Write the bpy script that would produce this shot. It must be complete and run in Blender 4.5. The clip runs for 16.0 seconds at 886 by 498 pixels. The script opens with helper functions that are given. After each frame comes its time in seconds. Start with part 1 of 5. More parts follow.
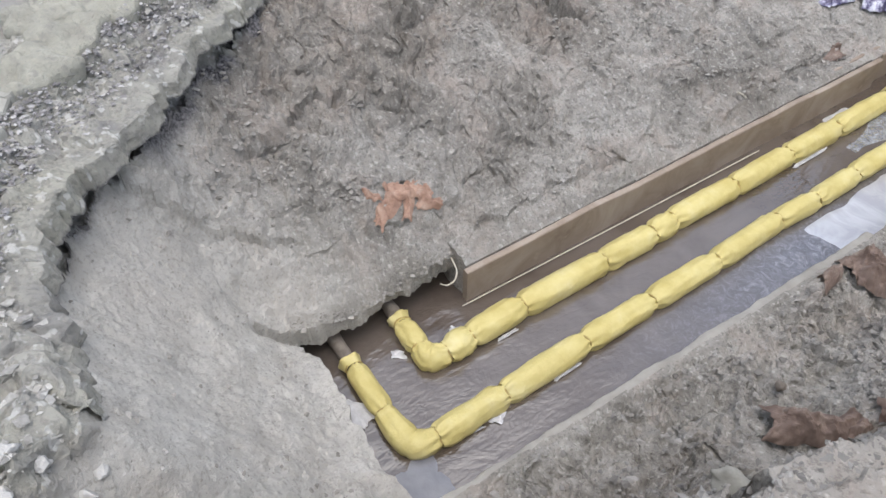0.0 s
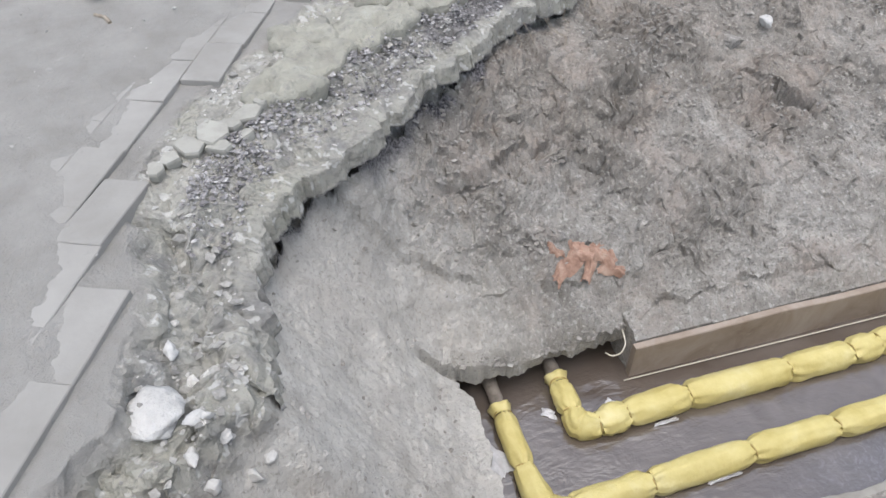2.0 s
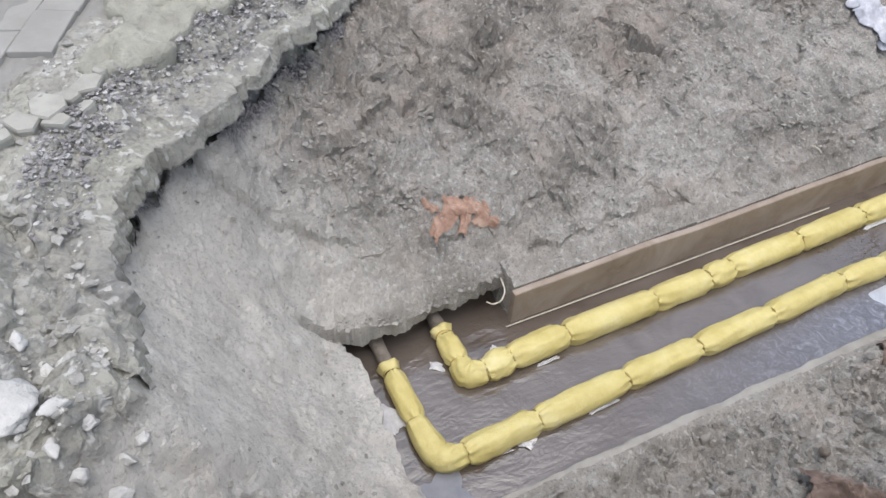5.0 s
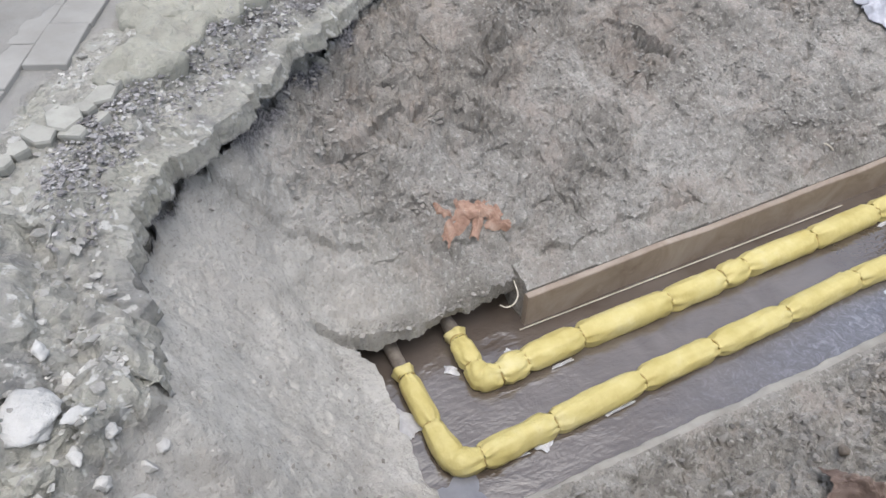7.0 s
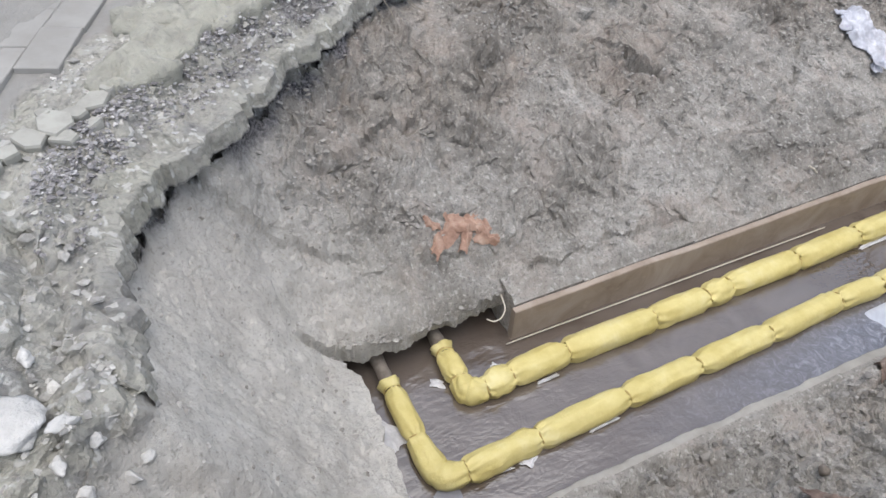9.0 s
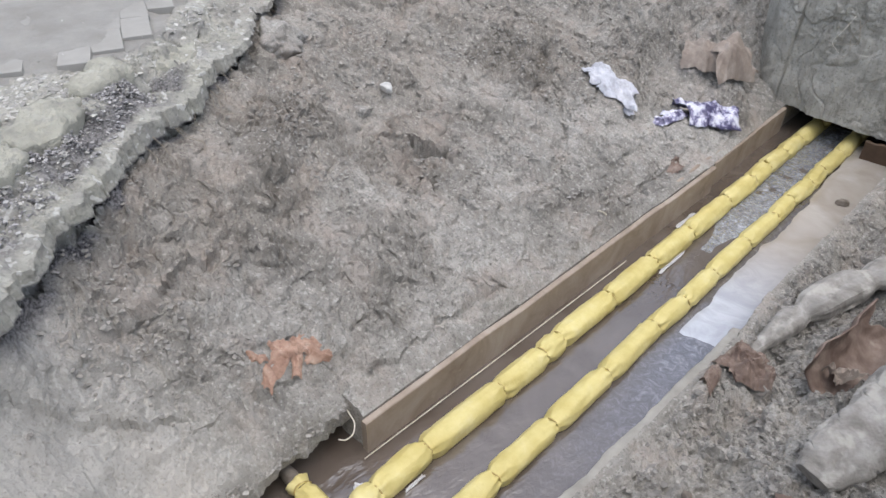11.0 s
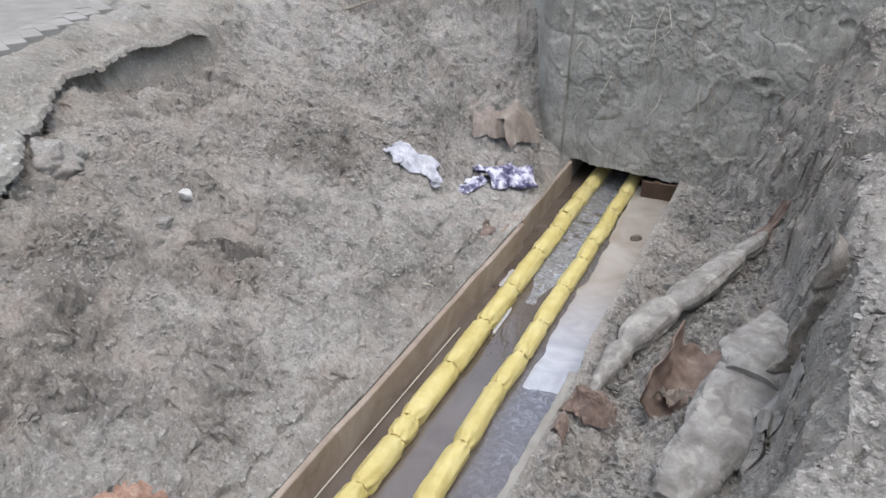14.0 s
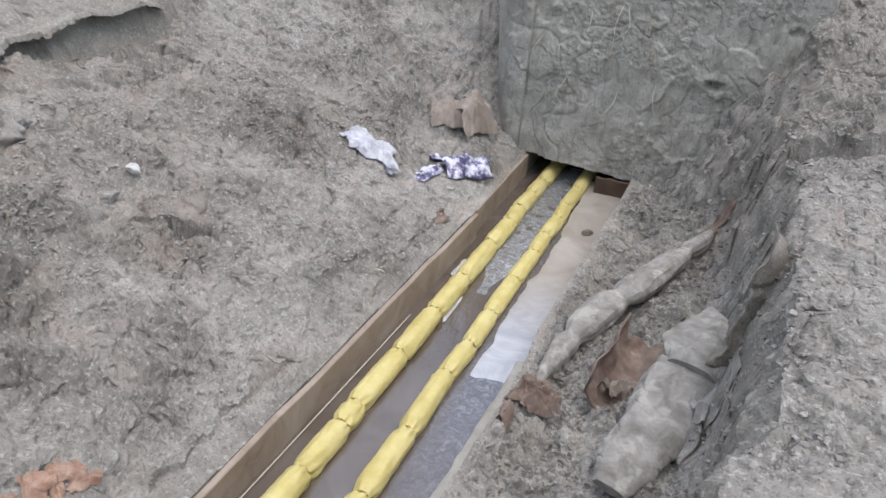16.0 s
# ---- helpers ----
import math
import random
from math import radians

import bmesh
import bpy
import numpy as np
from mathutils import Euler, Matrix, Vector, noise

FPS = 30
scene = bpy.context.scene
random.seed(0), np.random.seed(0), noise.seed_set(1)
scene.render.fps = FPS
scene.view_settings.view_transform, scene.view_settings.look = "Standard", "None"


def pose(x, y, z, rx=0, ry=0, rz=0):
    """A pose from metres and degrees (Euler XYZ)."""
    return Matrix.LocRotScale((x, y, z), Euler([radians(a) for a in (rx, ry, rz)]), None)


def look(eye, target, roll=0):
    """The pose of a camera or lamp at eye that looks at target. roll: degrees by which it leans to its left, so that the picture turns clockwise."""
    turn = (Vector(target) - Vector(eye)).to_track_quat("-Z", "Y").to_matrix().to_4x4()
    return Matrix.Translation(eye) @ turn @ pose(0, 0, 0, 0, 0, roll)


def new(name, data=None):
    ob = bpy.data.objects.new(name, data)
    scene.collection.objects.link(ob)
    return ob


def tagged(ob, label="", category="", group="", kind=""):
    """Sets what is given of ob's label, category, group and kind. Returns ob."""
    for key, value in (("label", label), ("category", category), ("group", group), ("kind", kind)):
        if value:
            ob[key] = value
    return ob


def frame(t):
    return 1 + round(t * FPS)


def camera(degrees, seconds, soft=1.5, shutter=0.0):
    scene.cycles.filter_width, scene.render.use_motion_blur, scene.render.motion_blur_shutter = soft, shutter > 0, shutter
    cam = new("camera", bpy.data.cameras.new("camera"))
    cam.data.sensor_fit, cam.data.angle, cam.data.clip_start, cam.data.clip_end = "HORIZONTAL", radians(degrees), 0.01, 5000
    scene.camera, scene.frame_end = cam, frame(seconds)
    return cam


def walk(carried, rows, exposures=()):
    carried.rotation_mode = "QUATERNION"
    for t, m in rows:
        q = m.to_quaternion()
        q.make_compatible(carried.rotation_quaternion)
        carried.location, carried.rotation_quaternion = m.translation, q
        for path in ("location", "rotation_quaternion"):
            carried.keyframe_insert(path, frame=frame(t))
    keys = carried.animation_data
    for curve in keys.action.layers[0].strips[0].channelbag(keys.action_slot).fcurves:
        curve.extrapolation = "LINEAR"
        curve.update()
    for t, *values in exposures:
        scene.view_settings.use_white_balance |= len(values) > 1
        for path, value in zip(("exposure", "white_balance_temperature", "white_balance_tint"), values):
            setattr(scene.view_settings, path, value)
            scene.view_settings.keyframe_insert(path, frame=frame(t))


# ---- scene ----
cam = camera(65.0, 16.0)
PATH = [
    (0, (1.705, -0.811, 3.37), (0.573, -0.044, 1.911), -0.4),
    (0.5, (1.736, -0.787, 3.366), (0.57, -0.018, 1.934), -0.9),
    (1, (1.746, -0.791, 3.376), (0.519, -0.065, 1.973), -2.0),
    (1.5, (1.694, -0.867, 3.395), (0.336, -0.327, 2.029), -0.1),
    (2, (1.654, -0.912, 3.424), (0.248, -0.512, 2.058), -1.2),
    (2.5, (1.681, -0.898, 3.42), (0.286, -0.491, 2.046), -1.2),
    (3, (1.715, -0.863, 3.387), (0.404, -0.339, 1.97), 0.4),
    (3.5, (1.717, -0.842, 3.384), (0.478, -0.244, 1.932), -0.2),
    (4, (1.721, -0.857, 3.371), (0.491, -0.206, 1.936), 1.7),
    (4.5, (1.723, -0.835, 3.38), (0.487, -0.174, 1.954), 2.4),
    (7, (1.718, -0.861, 3.386), (0.463, -0.217, 1.969), 0.7),
    (7.5, (1.716, -0.872, 3.386), (0.44, -0.259, 1.974), 0.4),
    (8, (1.714, -0.884, 3.386), (0.432, -0.275, 1.976), 0.7),
    (8.5, (1.717, -0.893, 3.382), (0.458, -0.277, 1.955), 2.4),
    (9, (1.705, -0.88, 3.404), (0.45, -0.188, 2.009), 3.2),
    (9.5, (1.728, -0.843, 3.425), (0.461, -0.081, 2.078), 1.0),
    (10, (1.68, -0.783, 3.482), (0.495, 0.169, 2.183), 1.3),
    (12.5, (1.6, -0.696, 3.445), (0.626, 0.682, 2.371), -0.7),
    (13, (1.6, -0.676, 3.438), (0.745, 0.819, 2.422), -0.8),
    (13.5, (1.584, -0.678, 3.453), (0.755, 0.835, 2.441), -0.0),
    (14, (1.57, -0.657, 3.452), (0.791, 0.883, 2.441), 0.2),
    (14.5, (1.586, -0.659, 3.455), (0.894, 0.951, 2.491), 2.1),
    (15, (1.617, -0.651, 3.468), (1.053, 1.01, 2.507), 2.6),
    (15.5, (1.592, -0.665, 3.452), (1.042, 0.993, 2.478), 3.5),
    (16, (1.587, -0.663, 3.424), (0.932, 0.923, 2.396), 4.6),
]
walk(cam, [(t, look(eye, target, roll)) for t, eye, target, roll in PATH])

# ---------------------------------------------------------------- light
world = bpy.data.worlds.new("overcast_sky")
scene.world = world
world.use_nodes = True
wn, wl = world.node_tree.nodes, world.node_tree.links
sky = wn.new("ShaderNodeTexSky")
sky.sky_type, sky.sun_disc = "NISHITA", False
sky.sun_elevation, sky.sun_rotation = radians(80), radians(105)
sky.dust_density, sky.air_density, sky.ozone_density = 3.0, 1.0, 1.0
hsv = wn.new("ShaderNodeHueSaturation")
hsv.inputs["Saturation"].default_value = 0.6
wl.new(sky.outputs[0], hsv.inputs["Color"])
wl.new(hsv.outputs[0], wn["Background"].inputs[0])
wn["Background"].inputs[1].default_value = 0.15
sun = new("sun", bpy.data.lights.new("sun", "SUN"))
sun.data.energy, sun.data.angle, sun.data.color = 0.6, radians(80), (1.0, 0.985, 0.965)
sun.matrix_world = look((2.4, 0.2, 14), (0, 2, 0))
scene.view_settings.exposure = 0.95


# ---------------------------------------------------------------- noise
def lattice(ix, iy, iz, seed):
    h = (ix * 374761393 + iy * 668265263 + iz * 1274126177 + seed * 362437) & 0xFFFFFFFF
    h = ((h ^ (h >> 13)) * 1274126177) & 0xFFFFFFFF
    h = (h ^ (h >> 16)) & 0xFFFFFFFF
    return (h & 0xFFFFFF) / 8388607.5 - 1.0


def vnoise(x, y, z=0.0, seed=0):
    """Smooth noise between -1 and 1 on arrays."""
    x, y, z = np.broadcast_arrays(np.asarray(x, float), np.asarray(y, float), np.asarray(z, float))
    fx, fy, fz = np.floor(x), np.floor(y), np.floor(z)
    u, v, w = x - fx, y - fy, z - fz
    u, v, w = (a * a * a * (a * (a * 6 - 15) + 10) for a in (u, v, w))
    ix, iy, iz = (a.astype(np.int64) for a in (fx, fy, fz))
    out = 0.0
    for a in (0, 1):
        for b in (0, 1):
            for c in (0, 1):
                wt = (u if a else 1 - u) * (v if b else 1 - v) * (w if c else 1 - w)
                out = out + wt * lattice(ix + a, iy + b, iz + c, seed)
    return out


def fbm(x, y, z=0.0, octaves=4, seed=0, gain=0.5):
    total, amp = 0.0, 1.0
    for k in range(octaves):
        total = total + amp * vnoise(x * 2.03**k + 7.1 * k, y * 2.03**k - 3.7 * k, np.asarray(z) * 2.03**k, seed + k)
        amp *= gain
    return total


def cells(x, y, seed=0):
    """Distance to the nearest of one scattered seed point a cell, 0 at the seed."""
    x, y = np.asarray(x, float), np.asarray(y, float)
    fx, fy = np.floor(x).astype(np.int64), np.floor(y).astype(np.int64)
    best = np.full(x.shape, 9.0)
    for a in (-1, 0, 1):
        for b in (-1, 0, 1):
            px = fx + a + 0.5 + 0.45 * lattice(fx + a, fy + b, fx * 0 + 1, seed)
            py = fy + b + 0.5 + 0.45 * lattice(fx + a, fy + b, fx * 0 + 2, seed)
            best = np.minimum(best, np.hypot(x - px, y - py))
    return best


def smooth(a, b, x):
    t = np.clip((np.asarray(x, float) - a) / (b - a), 0, 1)
    return t * t * (3 - 2 * t)


# ---------------------------------------------------------------- materials
class Nodes:
    def __init__(self, name, rough=0.9, metal=0.0, spec=0.3):
        self.mat = bpy.data.materials.new(name)
        self.mat.use_nodes = True
        self.n, self.l = self.mat.node_tree.nodes, self.mat.node_tree.links
        self.b = self.n["Principled BSDF"]
        self.b.inputs["Roughness"].default_value = rough
        self.b.inputs["Metallic"].default_value = metal
        self.b.inputs["Specular IOR Level"].default_value = spec
        self.pos = self.n.new("ShaderNodeNewGeometry").outputs["Position"]

    def noise(self, scale, detail=4.0, rough=0.6, where=None, warp=0.0):
        t = self.n.new("ShaderNodeTexNoise")
        t.inputs["Scale"].default_value, t.inputs["Detail"].default_value, t.inputs["Roughness"].default_value = scale, detail, rough
        t.inputs["Distortion"].default_value = warp
        self.l.new(where or self.pos, t.inputs["Vector"])
        return t.outputs["Fac"]

    def voronoi(self, scale, feature="F1", out="Distance"):
        t = self.n.new("ShaderNodeTexVoronoi")
        t.feature = feature
        t.inputs["Scale"].default_value = scale
        self.l.new(self.pos, t.inputs["Vector"])
        return t.outputs[out]

    def ramp(self, fac, *stops):
        r = self.n.new("ShaderNodeValToRGB")
        e = r.color_ramp.elements
        while len(e) < len(stops):
            e.new(0.5)
        for el, (p, c) in zip(e, stops):
            el.position = p
            el.color = (*c, 1) if isinstance(c, tuple) else (c, c, c, 1)
        self.l.new(fac, r.inputs[0])
        return r.outputs[0]

    def mix(self, fac, a, b, mode="MIX"):
        m = self.n.new("ShaderNodeMix")
        m.data_type, m.blend_type = "RGBA", mode
        for sock, v in ((m.inputs[0], fac), (m.inputs[6], a), (m.inputs[7], b)):
            if isinstance(v, (int, float)):
                sock.default_value = v
            elif isinstance(v, tuple):
                sock.default_value = (*v, 1)
            else:
                self.l.new(v, sock)
        return m.outputs[2]

    def attr(self, name):
        a = self.n.new("ShaderNodeAttribute")
        a.attribute_name = name
        return a.outputs["Fac"]

    def rand(self):
        return self.n.new("ShaderNodeObjectInfo").outputs["Random"]

    def color(self, c):
        self.l.new(c, self.b.inputs["Base Color"])
        return self

    def rough(self, c):
        self.l.new(c, self.b.inputs["Roughness"])
        return self

    def bump(self, *layers):
        last = None
        for height, strength, dist in layers:
            b = self.n.new("ShaderNodeBump")
            b.inputs["Strength"].default_value, b.inputs["Distance"].default_value = strength, dist
            self.l.new(height, b.inputs["Height"])
            if last:
                self.l.new(last, b.inputs["Normal"])
            last = b.outputs[0]
        self.l.new(last, self.b.inputs["Normal"])
        self.l.new(last, self.b.inputs["Coat Normal"])
        return self


def soil_material():
    m = Nodes("soil", 0.95, spec=0.15)
    big = m.noise(1.3, 3, 0.6)
    mid = m.noise(9, 4, 0.6)
    fine = m.noise(60, 4, 0.7)
    base = m.ramp(big, (0.34, (0.262, 0.251, 0.23)), (0.5, (0.335, 0.322, 0.297)), (0.66, (0.41, 0.397, 0.37)))
    base = m.mix(m.ramp(mid, (0.38, 0.0), (0.62, 1.0)), m.mix(0.7, base, (0.66, 0.65, 0.64), "MULTIPLY"), base)
    base = m.mix(m.ramp(fine, (0.37, 0.6), (0.49, 0.0)), base, (0.12, 0.112, 0.104))
    # dry dusty crumbs and rusty clay flecks
    base = m.mix(m.ramp(m.noise(34, 3, 0.6), (0.56, 0.0), (0.66, 0.65)), base, (0.49, 0.477, 0.445))
    base = m.mix(m.ramp(m.noise(2.6, 4, 0.7), (0.5, 0.0), (0.7, 0.5)), base, (0.335, 0.282, 0.245))
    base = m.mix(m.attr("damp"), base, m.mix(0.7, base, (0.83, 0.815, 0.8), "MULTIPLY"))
    # a browner horizon of loam below the paving base, with rusty patches; also dims the near plateau
    loam_and_dimming = m.mix(m.ramp(m.noise(3.3, 4, 0.7), (0.52, 0.0), (0.66, 0.6)), m.mix(1.0, base, (0.91, 0.89, 0.87), "MULTIPLY"), m.mix(1.0, base, (0.87, 0.81, 0.765), "MULTIPLY"))
    base = m.mix(m.attr("loam_and_dimming"), base, loam_and_dimming)
    # rubble, slag and lime round the broken edge of the paving
    rub = m.ramp(m.noise(5, 4, 0.6), (0.35, (0.25, 0.247, 0.235)), (0.5, (0.335, 0.328, 0.292)), (0.62, (0.38, 0.374, 0.338)), (0.75, (0.31, 0.308, 0.304)))
    rub = m.mix(m.ramp(m.noise(2.1, 3, 0.6), (0.5, 0.0), (0.64, 0.45)), rub, (0.37, 0.366, 0.305))
    rub = m.mix(m.ramp(m.noise(38, 3, 0.6), (0.36, 0.5), (0.5, 0.0)), rub, (0.18, 0.172, 0.162))
    rub = m.mix(m.ramp(m.noise(17, 2, 0.5), (0.6, 0.0), (0.66, 0.75)), rub, (0.55, 0.545, 0.52))
    base = m.mix(m.attr("rubble"), base, rub)
    # colour of the tarred base, also painted in as shade along the crack
    tar_and_shade = m.mix(m.ramp(m.noise(55, 4, 0.7), (0.4, 0.0), (0.62, 1.0)), (0.055, 0.053, 0.057), (0.235, 0.226, 0.23))
    base = m.mix(m.attr("tar_and_shade"), base, tar_and_shade)
    pave = m.ramp(m.noise(3, 5, 0.65), (0.35, (0.25, 0.243, 0.226)), (0.65, (0.315, 0.308, 0.29)))
    base = m.mix(m.attr("paved"), base, pave)
    clay = m.ramp(m.noise(6, 5, 0.65), (0.32, (0.42, 0.407, 0.375)), (0.5, (0.49, 0.476, 0.44)), (0.68, (0.55, 0.537, 0.5)))
    clay = m.mix(m.ramp(m.noise(2.3, 4, 0.65), (0.46, 0.0), (0.64, 0.5)), clay, (0.4, 0.375, 0.337))
    clay = m.mix(m.ramp(m.noise(48, 4, 0.7), (0.34, 0.5), (0.46, 0.0)), clay, (0.22, 0.208, 0.188))
    base = m.mix(m.attr("clay"), base, clay)
    m.color(base)
    m.bump((m.noise(18, 5, 0.65), 0.4, 0.035), (m.noise(85, 4, 0.7), 0.65, 0.014), (m.noise(240, 2, 0.6), 0.6, 0.005))
    return m.mat


def simple(name, stops, scale, rough=0.8, metal=0.0, spec=0.3, bumps=((40, 0.3, 0.004),), tint=0.0, speck=None, warp=0.0):
    m = Nodes(name, rough, metal, spec)
    c = m.ramp(m.noise(scale, 5, 0.62, warp=warp), *stops)
    if speck:
        c = m.mix(m.ramp(m.noise(speck[0], 3, 0.6), (speck[1], 0.0), (speck[1] + 0.1, speck[3])), c, speck[2])
    if tint:
        c = m.mix(m.ramp(m.rand(), (0.0, tint), (1.0, 0.0)), c, (0.1, 0.09, 0.08))
    m.color(c)
    m.bump(*[(m.noise(s, 4, 0.65), k, d) for s, k, d in bumps])
    return m.mat


SOIL = soil_material()
YELLOW = simple("yellow_wrap", ((0.3, (0.47, 0.39, 0.135)), (0.55, (0.57, 0.495, 0.21)), (0.75, (0.63, 0.57, 0.3))), 5, 0.5, spec=0.35,
                bumps=((16, 0.4, 0.02), (45, 0.35, 0.006)), speck=(26, 0.66, (0.45, 0.33, 0.12), 0.35))
THREAD = simple("thread", ((0.3, (0.3, 0.22, 0.08)), (0.7, (0.45, 0.35, 0.14))), 40)
WOOD = simple("wet_board", ((0.3, (0.22, 0.172, 0.135)), (0.5, (0.3, 0.246, 0.2)), (0.7, (0.37, 0.318, 0.27))), 3.0, 0.6,
              bumps=((25, 0.25, 0.006), (110, 0.2, 0.002)), speck=(9, 0.62, (0.36, 0.31, 0.25), 0.6), warp=1.0)
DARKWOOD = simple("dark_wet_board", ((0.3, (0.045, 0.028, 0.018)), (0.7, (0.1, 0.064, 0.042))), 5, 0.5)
OLDWRAP = simple("muddy_old_wrap", ((0.32, (0.165, 0.156, 0.143)), (0.5, (0.255, 0.244, 0.227)), (0.64, (0.34, 0.33, 0.312))), 7, 0.8,
                 bumps=((26, 0.7, 0.015), (90, 0.6, 0.005)), speck=(6, 0.55, (0.47, 0.455, 0.42), 0.6), warp=0.6)
BROWNWRAP = simple("brown_paper_wrap", ((0.3, (0.1, 0.068, 0.056)), (0.55, (0.2, 0.15, 0.125)), (0.75, (0.3, 0.25, 0.215))), 7, 0.65,
                   bumps=((20, 0.5, 0.01), (70, 0.3, 0.003)), speck=(8, 0.62, (0.33, 0.29, 0.245), 0.7))
RUSTWRAP = simple("rusty_orange_wrap", ((0.3, (0.2, 0.115, 0.08)), (0.5, (0.34, 0.22, 0.165)), (0.7, (0.46, 0.345, 0.275))), 10, 0.7,
                  bumps=((30, 0.5, 0.008),), speck=(14, 0.62, (0.4, 0.33, 0.27), 0.5))
PAPERWRAP = simple("pale_brown_paper", ((0.3, (0.19, 0.152, 0.128)), (0.55, (0.28, 0.238, 0.205)), (0.75, (0.38, 0.34, 0.305))), 7, 0.7, bumps=((20, 0.4, 0.01), (70, 0.3, 0.003)))
PLASTIC = simple("plastic_bag", ((0.3, (0.3, 0.3, 0.33)), (0.5, (0.44, 0.45, 0.5)), (0.7, (0.58, 0.6, 0.65))), 12, 0.3, spec=0.5,
                 bumps=((35, 0.4, 0.006),), speck=(22, 0.66, (0.42, 0.36, 0.6), 0.8))
PRINTED = simple("printed_bag", ((0.42, (0.06, 0.055, 0.12)), (0.49, (0.28, 0.27, 0.4)), (0.56, (0.6, 0.61, 0.68)), (0.72, (0.66, 0.67, 0.74))), 11, 0.3, spec=0.5,
                 bumps=((35, 0.4, 0.006),), speck=(18, 0.68, (0.5, 0.12, 0.2), 0.5))
FILM = simple("white_film", ((0.3, (0.42, 0.42, 0.43)), (0.7, (0.6, 0.6, 0.62))), 20, 0.35, spec=0.5)
LIME = simple("lime_rock", ((0.3, (0.4, 0.395, 0.38)), (0.6, (0.54, 0.535, 0.515))), 9, 0.9, bumps=((14, 0.9, 0.025), (70, 0.7, 0.008)))
PALESTONE = simple("pale_flat_stone", ((0.3, (0.26, 0.256, 0.228)), (0.6, (0.37, 0.366, 0.33))), 7, 0.9, bumps=((30, 0.4, 0.006),), tint=0.2)
STONE = simple("broken_stone", ((0.3, (0.24, 0.235, 0.21)), (0.6, (0.37, 0.365, 0.33))), 9, 0.9, bumps=((30, 0.5, 0.008),), tint=0.35)
PAVER = simple("paver_concrete", ((0.35, (0.25, 0.243, 0.226)), (0.65, (0.315, 0.308, 0.29))), 2.2, 0.92,
               bumps=((60, 0.3, 0.004), (200, 0.2, 0.002)), speck=(30, 0.65, (0.19, 0.185, 0.18), 0.4))
SANDSTONE = simple("duct_edge_concrete", ((0.3, (0.29, 0.278, 0.25)), (0.7, (0.42, 0.404, 0.37))), 6, 0.85, bumps=((40, 0.5, 0.006),))
STRAW = simple("straw", ((0.3, (0.5, 0.46, 0.38)), (0.7, (0.62, 0.58, 0.5))), 30)
ROOT = simple("root", ((0.3, (0.2, 0.17, 0.13)), (0.7, (0.34, 0.3, 0.25))), 20)
BARE = simple("bare_dirty_pipe", ((0.3, (0.1, 0.085, 0.07)), (0.7, (0.24, 0.21, 0.18))), 16, 0.7)


def water_material():
    m = Nodes("muddy_water", 0.06, spec=0.9)
    m.b.inputs["IOR"].default_value = 1.33
    m.b.inputs["Coat Weight"].default_value, m.b.inputs["Coat Roughness"].default_value, m.b.inputs["Coat IOR"].default_value = 1.0, 0.04, 1.85
    brown = m.ramp(m.noise(1.7, 3, 0.6, warp=0.8), (0.35, (0.086, 0.067, 0.054)), (0.65, (0.128, 0.107, 0.093)))
    # bluish grey on the right stands in for the sky mirrored in ripples
    grey = m.ramp(m.noise(13, 4, 0.65, warp=2.0), (0.4, (0.085, 0.084, 0.1)), (0.55, (0.135, 0.137, 0.16)), (0.68, (0.24, 0.248, 0.285)))
    sep = m.n.new("ShaderNodeSeparateXYZ")
    m.l.new(m.pos, sep.inputs[0])
    sky_area = []
    for axis, lo, hi in ((0, 0.18, 0.42), (1, 1.0, 3.0)):
        mr = m.n.new("ShaderNodeMapRange")
        mr.inputs[1].default_value, mr.inputs[2].default_value = lo, hi
        m.l.new(sep.outputs[axis], mr.inputs[0])
        sky_area.append(mr.outputs[0])
    m.color(m.mix(m.mix(1.0, sky_area[0], sky_area[1], "MULTIPLY"), brown, grey))
    mp = m.n.new("ShaderNodeMapping")
    mp.inputs["Scale"].default_value = (1.0, 0.5, 1.0)
    m.l.new(m.pos, mp.inputs["Vector"])
    m.bump((m.noise(9, 3, 0.6, mp.outputs[0], 0.8), 0.15, 0.05), (m.noise(40, 2, 0.5, mp.outputs[0], 0.5), 0.24, 0.01))
    return m.mat


def silt_material():
    m = Nodes("wet_silt", 0.12, spec=0.5)
    m.b.inputs["Coat Weight"].default_value, m.b.inputs["Coat Roughness"].default_value, m.b.inputs["Coat IOR"].default_value = 1.0, 0.06, 1.6
    sep = m.n.new("ShaderNodeSeparateXYZ")
    m.l.new(m.pos, sep.inputs[0])
    grow = m.n.new("ShaderNodeMapRange")
    grow.inputs[1].default_value, grow.inputs[2].default_value = 3.6, 4.7
    m.l.new(sep.outputs[1], grow.inputs[0])
    tan = m.ramp(m.noise(2.2, 3, 0.6, warp=0.5), (0.35, (0.32, 0.285, 0.25)), (0.65, (0.42, 0.39, 0.36)))
    # bluish white at the near end: sky reflection put into the base colour
    sky_white = m.ramp(m.noise(4, 3, 0.6, warp=1.5), (0.35, (0.36, 0.38, 0.43)), (0.65, (0.48, 0.5, 0.55)))
    m.color(m.mix(grow.outputs[0], sky_white, tan))
    m.bump((m.noise(7, 3, 0.6, None, 1.5), 0.12, 0.02), (m.noise(30, 2, 0.5, None, 1.0), 0.12, 0.005))
    return m.mat


